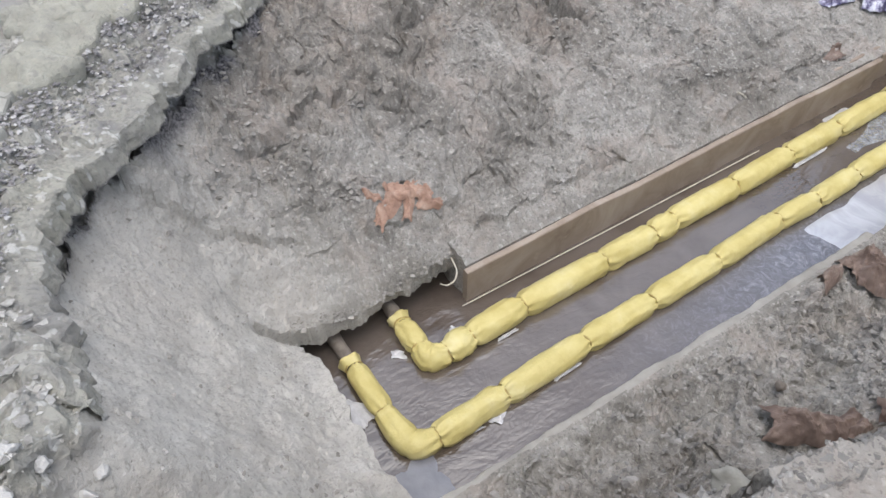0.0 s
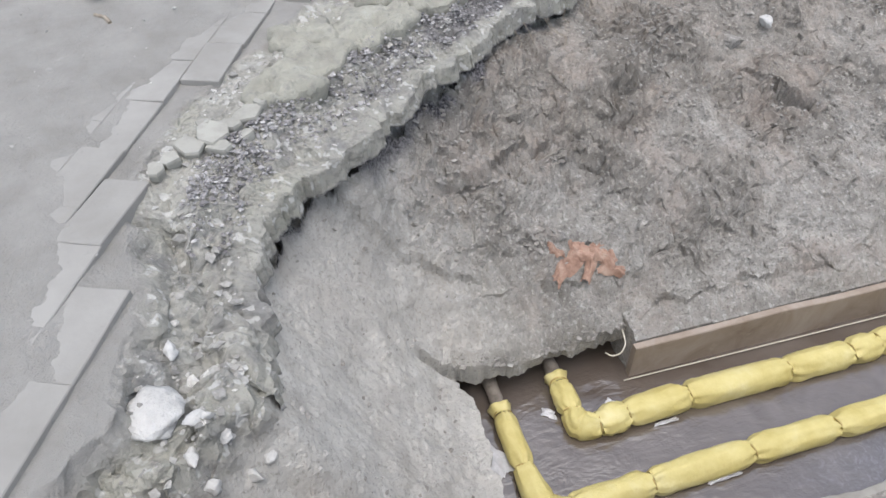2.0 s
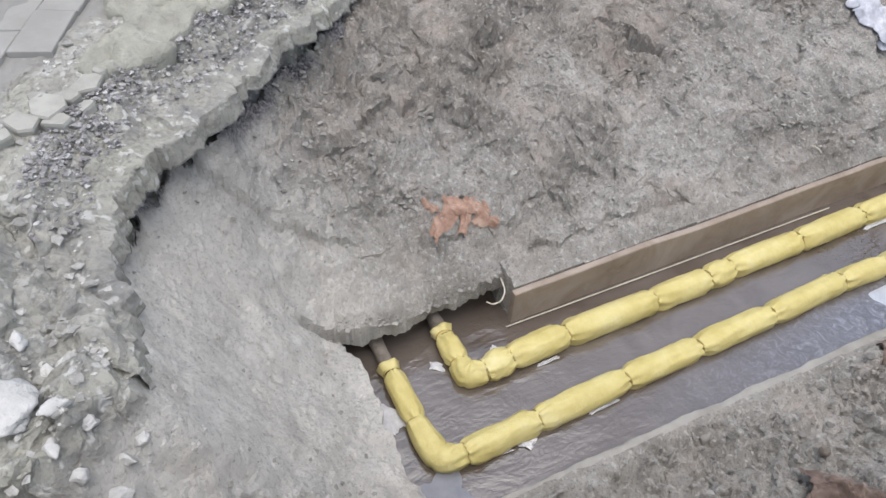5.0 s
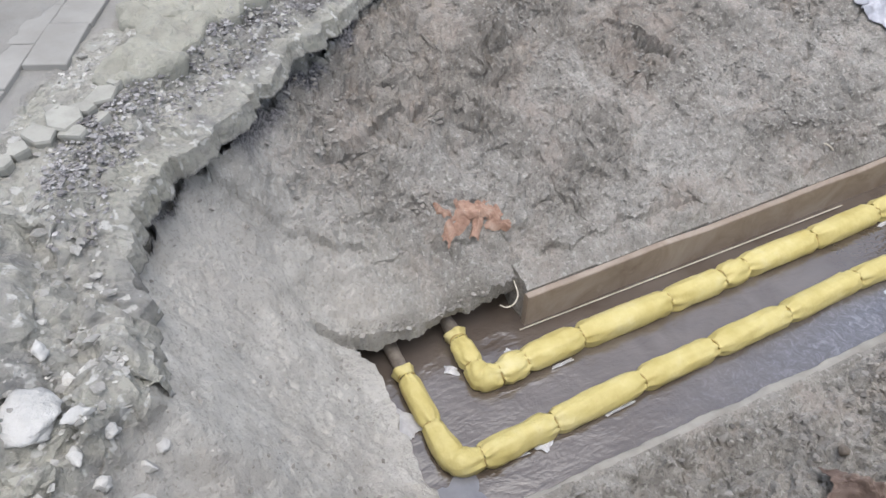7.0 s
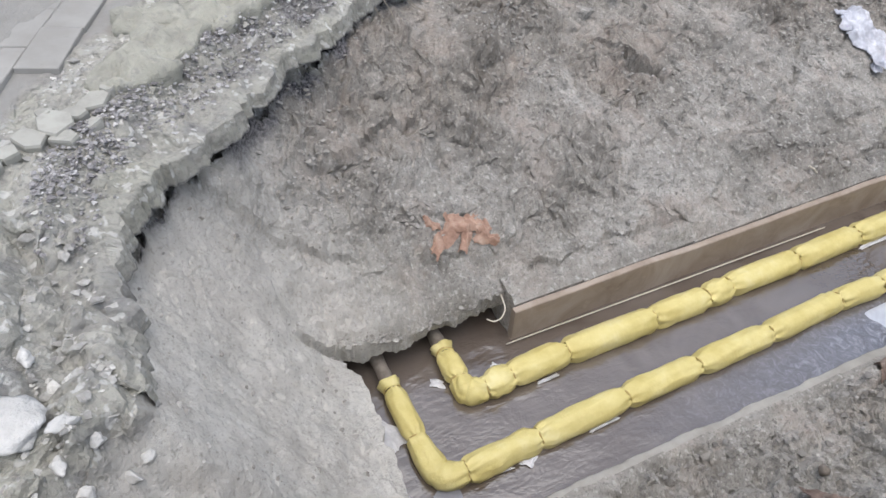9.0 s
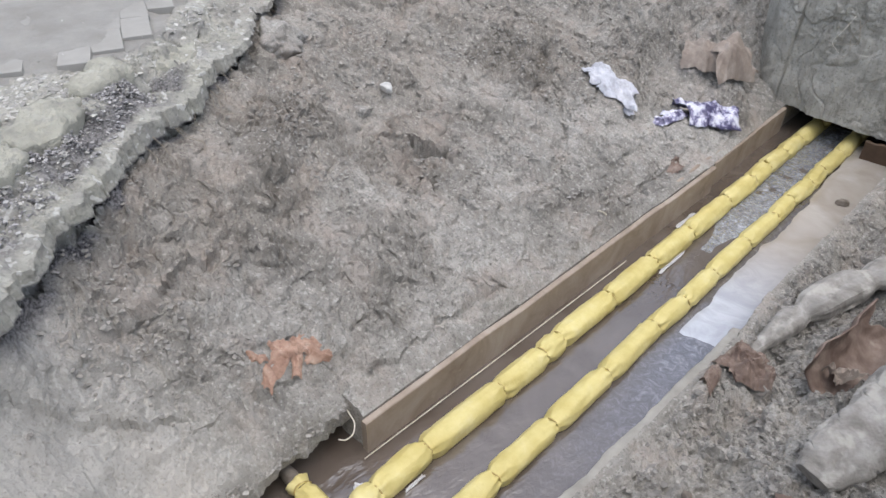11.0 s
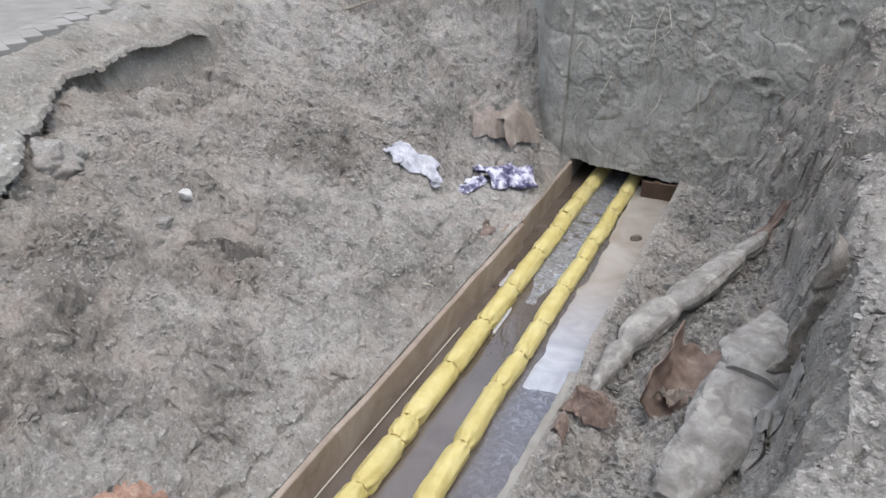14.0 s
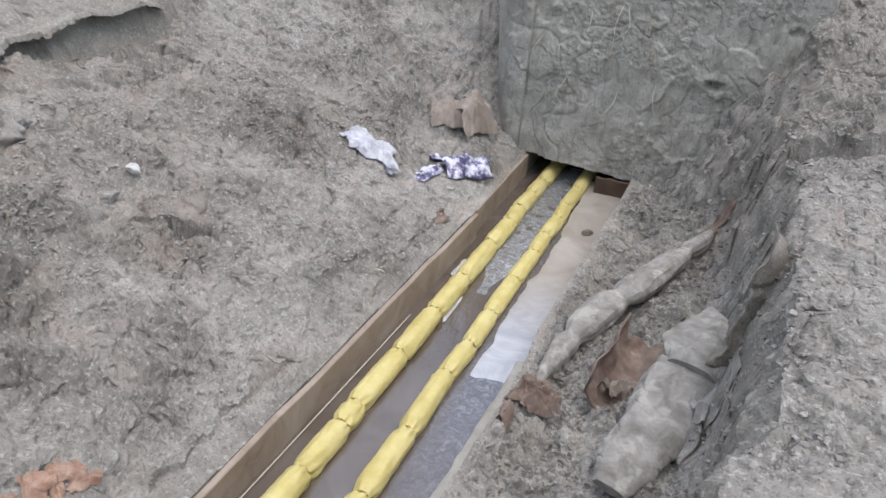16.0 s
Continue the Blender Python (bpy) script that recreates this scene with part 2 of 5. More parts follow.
def cut_face_material():
    """Smeared clay of a spade-cut face, with upright scrape marks."""
    m = Nodes("cut_clay_face", 0.9, spec=0.2)
    mp = m.n.new("ShaderNodeMapping")
    mp.inputs["Scale"].default_value = (1.0, 1.0, 0.18)
    m.l.new(m.pos, mp.inputs["Vector"])
    streak = m.noise(14, 4, 0.65, mp.outputs[0], 0.4)
    c = m.ramp(m.noise(1.8, 5, 0.65), (0.33, (0.27, 0.263, 0.235)), (0.5, (0.345, 0.337, 0.305)), (0.66, (0.42, 0.41, 0.375)))
    c = m.mix(m.ramp(streak, (0.34, 0.55), (0.5, 0.0)), c, (0.21, 0.2, 0.178))
    c = m.mix(m.ramp(m.noise(46, 4, 0.7), (0.35, 0.6), (0.46, 0.0)), c, (0.15, 0.142, 0.128))
    c = m.mix(m.ramp(m.noise(7, 4, 0.65), (0.58, 0.0), (0.68, 0.45)), c, (0.48, 0.47, 0.435))
    m.color(c)
    m.bump((streak, 0.35, 0.03), (m.noise(30, 5, 0.7), 0.55, 0.018), (m.noise(120, 3, 0.65), 0.5, 0.006))
    return m.mat


CUTFACE = cut_face_material()
WATER, SILT = water_material(), silt_material()


# ---------------------------------------------------------------- mesh helpers
def mesh_object(name, verts, faces, mat, parent=None, label="", soft=True):
    me = bpy.data.meshes.new(name)
    me.from_pydata([tuple(v) for v in verts], [], [tuple(f) for f in faces])
    me.materials.append(mat)
    if soft:
        me.polygons.foreach_set("use_smooth", [True] * len(me.polygons))
    me.update()
    ob = new(name, me)
    if parent:
        ob.parent = parent
    if label:
        ob["label"] = label
    return ob


def part(name, bm, mat, parent=None, label="", soft=False):
    me = bpy.data.meshes.new(name)
    bm.to_mesh(me)
    bm.free()
    me.materials.append(mat)
    me.polygons.foreach_set("use_smooth", [soft] * len(me.polygons))
    ob = new(name, me)
    if parent:
        ob.parent = parent
    if label:
        ob["label"] = label
    return ob


def empty(name, at, label, category, group="", kind=""):
    ob = new(name)
    ob.empty_display_size = 0.05
    ob.location = at
    return tagged(ob, label, category, group, kind)


def grid_faces(nu, nv, wrap=False):
    """Faces of a grid of nu rows by nv columns (columns close on themselves with wrap)."""
    i, j = np.meshgrid(np.arange(nu - 1), np.arange(nv if wrap else nv - 1), indexing="ij")
    k = (j + 1) % nv
    return np.stack([i * nv + j, i * nv + k, (i + 1) * nv + k, (i + 1) * nv + j], -1).reshape(-1, 4)


def sweep(points, radii, around=24, squash=1.0, caps=True):
    """Vertices and faces of a tube along points; radii is an array of rows by around."""
    p = np.asarray(points, float)
    tan = np.gradient(p, axis=0)
    tan /= np.linalg.norm(tan, axis=1)[:, None]
    up = np.array([0.0, 0.0, 1.0])
    sidev = np.cross(tan, up)
    sidev /= np.linalg.norm(sidev, axis=1)[:, None] + 1e-9
    upv = np.cross(sidev, tan)
    a = np.linspace(0, 2 * np.pi, around, endpoint=False)
    r = np.broadcast_to(np.asarray(radii, float).reshape(len(p), -1), (len(p), around))
    v = p[:, None] + r[..., None] * (np.cos(a)[None, :, None] * sidev[:, None] + squash * np.sin(a)[None, :, None] * upv[:, None])
    verts = v.reshape(-1, 3)
    faces = [tuple(f) for f in grid_faces(len(p), around, True)]
    if caps:
        faces.append(tuple(range(around)))
        faces.append(tuple(range((len(p) - 1) * around + around - 1, (len(p) - 1) * around - 1, -1)))
    return verts, faces


def rock(name, at, size, mat, seed, parent=None, flat=0.6, detail=2, turn=0.0, rough=0.25):
    """An angular broken lump resting at a place."""
    bm = bmesh.new()
    bmesh.ops.create_icosphere(bm, subdivisions=detail, radius=0.5)
    co = np.array([v.co for v in bm.verts])
    rng = np.random.RandomState(seed)
    for _ in range(9):
        n = rng.normal(size=3)
        n /= np.linalg.norm(n)
        d = co @ n
        cut = rng.uniform(0.26, 0.42)
        co -= np.outer(np.maximum(d - cut, 0), n)
    nz = fbm(co[:, 0] * 4, co[:, 1] * 4, co[:, 2] * 4, 3, seed)
    co *= (1 + rough * 0.8 * nz)[:, None]
    for v, c in zip(bm.verts, co):
        v.co = Vector((c[0] * size[0], c[1] * size[1], c[2] * size[2] * flat / 0.6))
    low = min(v.co.z for v in bm.verts)
    ob = part(name, bm, mat, parent, soft=detail > 2)
    ob.matrix_basis = pose(at[0], at[1], at[2] - low - 0.15 * size[2], 0, 0, turn)
    return ob


# ---------------------------------------------------------------- the ground sheet with its pit
GROUND = 1.7
RIM = [(3.0, -3.5), (1.2, -2.3), (0.5, -1.5), (0.23, -1.1), (-0.05, -1.13), (-0.36, -1.1), (-0.72, -0.93), (-1.13, -0.6), (-1.5, -0.22), (-2.0, 0.38),
       (-2.5, 1.12), (-3.0, 1.75), (-3.6, 2.3), (-4.25, 3.1), (-4.65, 4.0), (-4.75, 4.7), (-4.75, 5.6), (-5.2, 7.4), (-5.4, 9.0), (-6.0, 900.0)]
BANK = [(0.5, -1.5), (1.1, -0.95), (1.48, -0.35), (1.6, 0.15), (1.65, 0.42), (1.7, 0.68), (1.86, 1.1), (2.02, 1.6), (2.1, 2.4), (2.16, 4.3), (2.1, 5.6), (1.9, 7.4)]


def to_line(px, py, pts):
    best = np.full(np.shape(px), 1e9)
    for (ax, ay), (bx, by) in zip(pts, pts[1:]):
        dx, dy = bx - ax, by - ay
        t = np.clip(((px - ax) * dx + (py - ay) * dy) / (dx * dx + dy * dy), 0, 1)
        best = np.minimum(best, np.hypot(px - ax - t * dx, py - ay - t * dy))
    return best


def within(px, py, pts):
    """True where a point lies inside the polygon."""
    ins = np.zeros(np.shape(px), bool)
    for (ax, ay), (bx, by) in zip(pts, pts[1:] + pts[:1]):
        if ay != by:
            ins ^= ((ay > py) != (by > py)) & (px < (bx - ax) * (py - ay) / (by - ay) + ax)
    return ins


def x_on(pts, y):
    return np.interp(y, [p[1] for p in pts], [p[0] for p in pts])


def left_of_trench(y):
    """The x of the left side of the trench: open under the soil lip, then the board."""
    return np.where(y < 0.84, -0.86, np.interp(y, [0.84, 5.0, 6.7], [-0.497, -0.443, -0.497]))


def right_of_trench(y):
    return np.interp(y, [0.0, 1.1, 2.7, 6.0], [0.56, 0.6, 0.66, 0.74]) + 0.05 * smooth(3.6, 3.0, y)


def shape(x, y, solid=False):
    """Height of the ground, its rubble, tarred and crack-shaded, paved and clay shares, before the fine relief."""
    wob = 0.05 * fbm(x * 2.3, y * 2.3, 0, 3, 11)
    lx, rx = left_of_trench(y), right_of_trench(y)
    if solid:
        lx = np.where(y < 0.84, -0.5, lx)
    dx = np.interp(y, [0.0, 5.0, 6.7], [-0.52, -0.45, -0.5])
    din = np.hypot(np.maximum(dx - x, 0) + np.maximum(x - rx, 0), np.maximum(-0.22 - y, 0))
    out_left = ~within(x + wob, y + wob, RIM + [(900.0, 900.0), (900.0, -900.0), (3.1, -900.0)]) & (x < 3.0)
    bankx = np.where(y < -1.5, 9.0, x_on(BANK, y))
    out_right = np.where(y < -1.5, ~out_left, x > bankx)
    dl = to_line(x + wob, y + wob, RIM)
    u = din / (din + dl + 1e-6)
    slope = 0.275 + 1.185 * np.clip(u, 0, 1) ** np.interp(y, [0.0, 1.0, 2.4], [1.35, 1.1, 0.85])
    # far left corner climbs towards the head wall
    slope = slope + 0.5 * smooth(5.6, 6.9, y) * smooth(-0.55, -1.3, x)
    # the right-hand bank: a shelf, then a steep broken face
    dr = to_line(x, y, BANK)
    shelf = 0.035 + 0.37 * np.clip(x - rx, 0, 3) + 0.1 * smooth(4.5, 6.5, y)
    wide = np.interp(y, [4.0, 5.3, 6.6], [0.3, 0.45, 0.9])
    face = smooth(wide, 0.04, dr + 0.07 * vnoise(x * 1.7, y * 1.7, 0, 13) + 0.05 * smooth(-0.1, 0.1, vnoise(x * 5, y * 5, 0, 18)) - 0.025 + 0.008 * fbm(x * 5, y * 5, 0, 2, 15))
    face = np.clip(face + 0.075 * np.sin(face * 19 + 3 * fbm(x * 2.5, y * 2.5, 0, 2, 14)) * np.sin(np.pi * face), 0, 1)
    bank = np.where(out_right, GROUND, shelf * (1 - face) + GROUND * face)
    wr = smooth(-0.05, 0.35, (x - rx) + 0.9 * np.minimum(y + 0.22, 0))
    z = slope * (1 - wr) + bank * wr
    # broken edge: dark crack seam, then a rubble strip climbing to the paving
    z = z - np.where(out_left | (x > 0.5), 0.0, np.interp(y, [-1.0, 1.5, 2.2, 3.5, 4.1, 5.4, 6.0], [0.07, 0.07, 0.03, 0.05, 0.36, 0.36, 0.0]) * smooth(np.interp(y, [2.5, 4.0], [0.26, 0.6]), 0.03, dl) * smooth(-0.15, -0.5, x))
    strip = smooth(0.0, 0.05, dl) * (1.52 + 0.17 * smooth(0.0, 0.55, dl)) + (1 - smooth(0.0, 0.05, dl)) * 1.45
    z = np.where(out_left, strip, z)
    z = np.where(out_right & (x > 0), GROUND + 0.02, z)
    trench = (x > lx) & (x < rx) & (y > -0.22) & (y < 8.4)
    z = np.where(trench, -0.25, z)
    # higher ground behind the head wall
    back = smooth(6.72, 6.9, y) * smooth(-0.9, -0.62, x) * smooth(2.2, 1.9, x) + (0.42 * smooth(5.15, 6.3, y + 0.3 * fbm(x * 1.8, y * 1.8, 0, 3, 16)) + 0.3 * smooth(6.4, 9.0, y)) * smooth(1.92, 2.15, x + 0.2 * vnoise(x * 2, y * 2, 0, 17)) + smooth(6.75, 8.6, y) * smooth(-0.6, -1.0, x)
    back = np.clip(back, 0, 1)
    z = np.where(trench, z, np.maximum(z, z * (1 - back) + 3.0 * back))
    r, q = (y - x) / math.sqrt(2), -(x + y) / math.sqrt(2)
    edge = np.interp(r, PAVE_R, PAVE_Q)
    paved = np.where(out_left, smooth(edge - 0.06, edge + 0.02, q), 0.0)
    far = smooth(0.12, 0.22, q - edge) * paved
    z = z * (1 - paved) + paved * (1.672 - 0.09 * smooth(3.2, 4.6, r) * (1 - far) + 0.013 * far + 0.021 * smooth(0.12, 0.42, q - edge) + 0.0022 * far * fbm(x * 9, y * 9, 0, 4, 61, 0.7))
    rub = np.where(out_left, 1.0, smooth(0.05, 0.0, dl) * (x < 0.6)) * (1 - paved)
    rub = rub * (1 - 0.7 * smooth(1.8, 2.8, y))
    # near-black seam paints the crack's shade; the tarred base follows after it
    tar_and_shade = smooth(0.05, 0.015, np.abs(dl - 0.012 + 0.5 * wob)) * smooth(-0.3, -0.6, x) * smooth(3.4, 2.4, y) * smooth(-0.35, 0.25, fbm(x * 3, y * 3, 0, 3, 5))
    tar_and_shade = tar_and_shade + 0.8 * out_left * smooth(0.62, 0.3, dl) * smooth(-0.9, 0.2, y) * smooth(1.8, 1.1, y) * smooth(-0.55, 0.1, fbm(x * 4, y * 4, 0, 3, 6))
    clay = smooth(0.5, -0.3, y) * smooth(-1.6, -0.5, x) * (1 - rub) * (1 - paved) * smooth(0.9, 0.2, x)
    return z, rub, tar_and_shade, paved, clay, trench, din, dl, out_left, out_right


SCARPS = [(-1.2, -0.1, -1.55, 0.75, 0.06), (-0.62, 3.1, -0.58, 4.9, 0.03), (-0.6, 0.95, -0.55, 2.2, 0.03), (-1.0, -0.85, -0.85, 0.0, 0.05), (-1.5, 4.2, -2.2, 4.6, 0.06)]
LEDGES = [(-1.45, 5.2, -3.6, 4.3, 0.25, 0.9), (-0.9, 6.3, -2.2, 5.7, 0.14, 0.8), (-1.75, 1.0, -2.2, 2.4, 0.1, 0.5), (-1.0, 1.9, -1.75, 2.2, 0.06, 0.5), (-2.6, 3.4, -2.9, 2.3, 0.16, 0.5), (-1.2, 3.6, -2.1, 3.5, 0.06, 0.5)]
PAVE_R = [-9.0, -1.28, -1.05, -0.76, -0.5, 0.05, 1.2, 2.1, 2.4, 2.8, 3.0, 6.1, 8.2, 12.0]
PAVE_Q = [0.9, 0.9, 1.1, 1.35, 1.72, 1.95, 2.1, 2.05, 1.95, 1.5, 1.36, 1.38, 0.5, 0.5]


def dent(x, y, cx, cy, w, h, turn, depth):
    c, s = math.cos(turn), math.sin(turn)
    a, b = (x - cx) * c + (y - cy) * s, -(x - cx) * s + (y - cy) * c
    return -depth * smooth(w, w * 0.78, np.abs(a)) * smooth(h, h * 0.75, np.abs(b))


def height(x, y, full=False, solid=False):
    z, rub, tar_and_shade, paved, clay, trench, din, dl, out_left, out_right = shape(x, y, solid)
    wild = np.where(trench, 0.0, 1.0) * (1 - paved) * (1 - 0.8 * smooth(1.6, 1.0, y) * smooth(1.15, 1.45, x))
    steep = smooth(0.36, 0.24, to_line(x, y, BANK)) * (1 - out_right) * smooth(1.0, 1.4, x)
    wild = wild * (1 - 0.5 * steep * smooth(4.9, 4.2, y))
    calm = 1 - 0.2 * clay
    edge = np.where((y > 0.84) | (x > 0), smooth(0.0, 0.1, din), 1.0)
    lumps = (0.05 - 0.045 * clay) * fbm(x * 2.9, y * 2.9, 0, 3, 21) + 0.021 * fbm(x * 10, y * 10, 0, 4, 22, 0.6)
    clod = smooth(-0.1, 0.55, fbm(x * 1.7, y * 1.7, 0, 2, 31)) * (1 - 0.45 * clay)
    wx, wy = x + 0.03 * fbm(x * 9, y * 9, 0, 2, 33), y + 0.03 * fbm(x * 9 + 5, y * 9, 0, 2, 34)
    c1, c2, c3 = cells(wx * 8, wy * 8, 3), cells(wx * 19 + 0.3, wy * 19, 4), cells(wx * 38, wy * 38, 6)
    clods = 0.17 * clod * np.clip(0.42 - c1, 0, 0.2) + 0.11 * np.clip(0.42 - c2, 0, 0.16) * (0.1 + clod) + 0.03 * np.clip(0.42 - c3, 0, 0.14) * (0.3 + 0.7 * clod) + 0.0025 * fbm(x * 38, y * 38, 0, 2, 23) * (0.6 + 0.6 * clod)
    ridged = 0.05 * (1 - np.abs(vnoise(x * 2.2 + 0.9 * y, y * 1.1, 0, 41))) ** 5 * smooth(0.2, 0.6, din)
    ridged = ridged * (1 - clay) + 0.02 * (1 - clay) * (1 - np.abs(vnoise(x * 4.5, y * 6.5 + 0.8 * x, 0, 43))) ** 7 * smooth(0.1, 0.4, din)
    wild_x, wild_y = x + 0.08 * fbm(x * 3, y * 3, 0, 3, 35), y + 0.08 * fbm(x * 3 + 9, y * 3, 0, 3, 36)
    plates = 0.032 * smooth(-0.06, 0.07, vnoise(wild_x * 2.1, wild_y * 2.1, 0, 37)) + 0.015 * smooth(-0.06, 0.08, vnoise(wild_x * 4.7, wild_y * 4.7, 0, 38))
    plates = plates * (1 - 0.75 * clay) * smooth(0.05, 0.3, din)
    scarp = plates - 0.024 * smooth(0.05, 0.3, din)
    for ax, ay, bx, by, drop in SCARPS:
        dx, dy = bx - ax, by - ay
        ln = math.hypot(dx, dy)
        t = ((x - ax) * dx + (y - ay) * dy) / ln**2
        off = (-(x - ax) * dy + (y - ay) * dx) / ln + 0.02 * fbm(x * 7, y * 7, 0, 2, 47)
        scarp = scarp - drop * smooth(-0.12, 0.1, t) * smooth(1.12, 0.9, t) * smooth(0.16, 0.0, np.abs(off - 0.08)) * (off < 0.08) * smooth(-0.015, 0.015, off)
    for ax, ay, bx, by, drop, reach in LEDGES:
        dx, dy = bx - ax, by - ay
        ln = math.hypot(dx, dy)
        t = ((x - ax) * dx + (y - ay) * dy) / ln**2
        off = (-(x - ax) * dy + (y - ay) * dx) / ln + 0.05 * fbm(x * 3.5, y * 3.5, 0, 3, 48)
        scarp = scarp + drop * smooth(-0.1, 0.1, t) * smooth(1.15, 0.85, t) * smooth(-0.03, 0.06, off) * smooth(reach, 0.05, off)
    z = z + wild * edge * calm * (lumps + clods - ridged) + wild * edge * scarp
    z = z + np.where(out_left, (0.06 * np.clip(0.42 - cells(wx * 8, wy * 8, 8), 0, 0.2) + 0.04 * np.clip(0.42 - cells(wx * 20, wy * 20, 7), 0, 0.16) + 0.026 * smooth(-0.14, 0.14, vnoise(wild_x * 5, wild_y * 5, 0, 53))) * (1 - paved) * smooth(0.02, 0.1, dl), 0)
    z = np.where(out_left & (z > 1.645), 1.645 + 0.3 * (z - 1.645), z) * (1 - paved) + z * paved
    right = smooth(0.75, 1.0, x) * wild * (1 - 0.75 * out_right * smooth(5.0, 4.4, y))
    z = z + right * (0.05 * fbm(x * 5, y * 5, 0, 4, 51, 0.6) + 0.06 * np.clip(0.42 - cells(wx * 15, wy * 15, 9), 0, 0.15) + 0.02 * smooth(-0.08, 0.1, vnoise(wild_x * 6, wild_y * 6, 0, 52)) * (1 - 0.6 * out_right))
    z = z + dent(x, y, -1.72, 2.6, 0.17, 0.11, 0.9, 0.26) + dent(x, y, -0.585, -0.3, 0.13, 0.035, 1.35, 0.1) + dent(x, y, -1.85, 3.3, 0.16, 0.12, 0.3, 0.05) + dent(x, y, 2.72, 4.8, 0.75, 0.26, 0.2, 0.42) + dent(x, y, -4.2, 4.6, 0.45, 0.28, 1.2, 0.28)
    return (z, rub, tar_and_shade, paved, clay, trench, din, dl, out_left, clod * wild * (1 - rub) * smooth(0.7, 0.4, x)) if full else z


def lip_edge(y):
    """The x of the ragged edge of the soil lip over the open end of the trench."""
    return np.interp(y, [-0.25, 0.1, 0.4, 0.9], [-0.6, -0.555, -0.6, -0.6]) + 0.02 * fbm(y * 7, y * 0, 0, 3, 71) + 0.004 * fbm(y * 30, y * 0, 0, 3, 75)


def surface(x, y):
    """The height of the finished ground, the soil lip included."""
    return height(x, y, solid=True)


def ground_z(x, y):
    return float(surface(np.array([x]), np.array([y]))[0])


def stretch(lo, hi, step, far, ratio=1.35):
    inner = np.arange(lo, hi + step / 2, step)
    d, tail = step, [0.0]
    while tail[-1] < far:
        d *= ratio
        tail.append(tail[-1] + d)
    tail = np.array(tail[1:])
    return np.concatenate([lo - tail[::-1], inner, hi + tail])


def build_lip():
    """The crust of earth that hangs over the pipe ends."""
    nx, ny = 56, 130
    sv, y = np.meshgrid(np.linspace(0, 1, nx), np.linspace(-0.27, 0.875, ny), indexing="ij")
    x = -1.0 + sv * (lip_edge(y) + 1.0)
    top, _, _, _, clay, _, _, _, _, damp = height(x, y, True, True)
    front = smooth(0.8, 1.0, sv)
    top = top + 0.004 - 0.05 * front**2 + 0.012 * front * fbm(x * 14, y * 14, 0, 4, 76, 0.6)
    low = np.minimum(top - 0.05, 0.185 + 0.03 * (1 - sv) + 0.03 * fbm(x * 9, y * 9, 0, 4, 77, 0.55) - 0.06 * np.maximum(0.4 - cells(x * 16, y * 16, 78), 0))
    bx = x + 0.02 * front * fbm(y * 12, x * 12, 0, 3, 79)
    V = np.concatenate([np.stack([x, y, top], -1).reshape(-1, 3), np.stack([bx, y, low], -1).reshape(-1, 3)])
    F = grid_faces(nx, ny)
    n = nx * ny
    faces = [tuple(f[::-1]) for f in F] + [tuple(f + n) for f in F]
    e = (nx - 1) * ny
    faces += [(e + k, e + k + 1, n + e + k + 1, n + e + k) for k in range(ny - 1)] + [(k, n + k, n + k + 1, k + 1) for k in range(ny - 1)]
    faces += [(k * ny, (k + 1) * ny, n + (k + 1) * ny, n + k * ny) for k in range(nx - 1)] + [((k + 1) * ny - 1, n + (k + 1) * ny - 1, n + (k + 2) * ny - 1, (k + 2) * ny - 1) for k in range(nx - 1)]
    ob = mesh_object("soil_lip", V, faces, SOIL, soft=False)
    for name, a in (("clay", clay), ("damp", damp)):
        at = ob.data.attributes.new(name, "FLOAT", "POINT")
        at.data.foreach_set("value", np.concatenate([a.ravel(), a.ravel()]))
    tagged(ob, "overhanging crust of earth above the pipe ends", "earth lip", kind="structure")


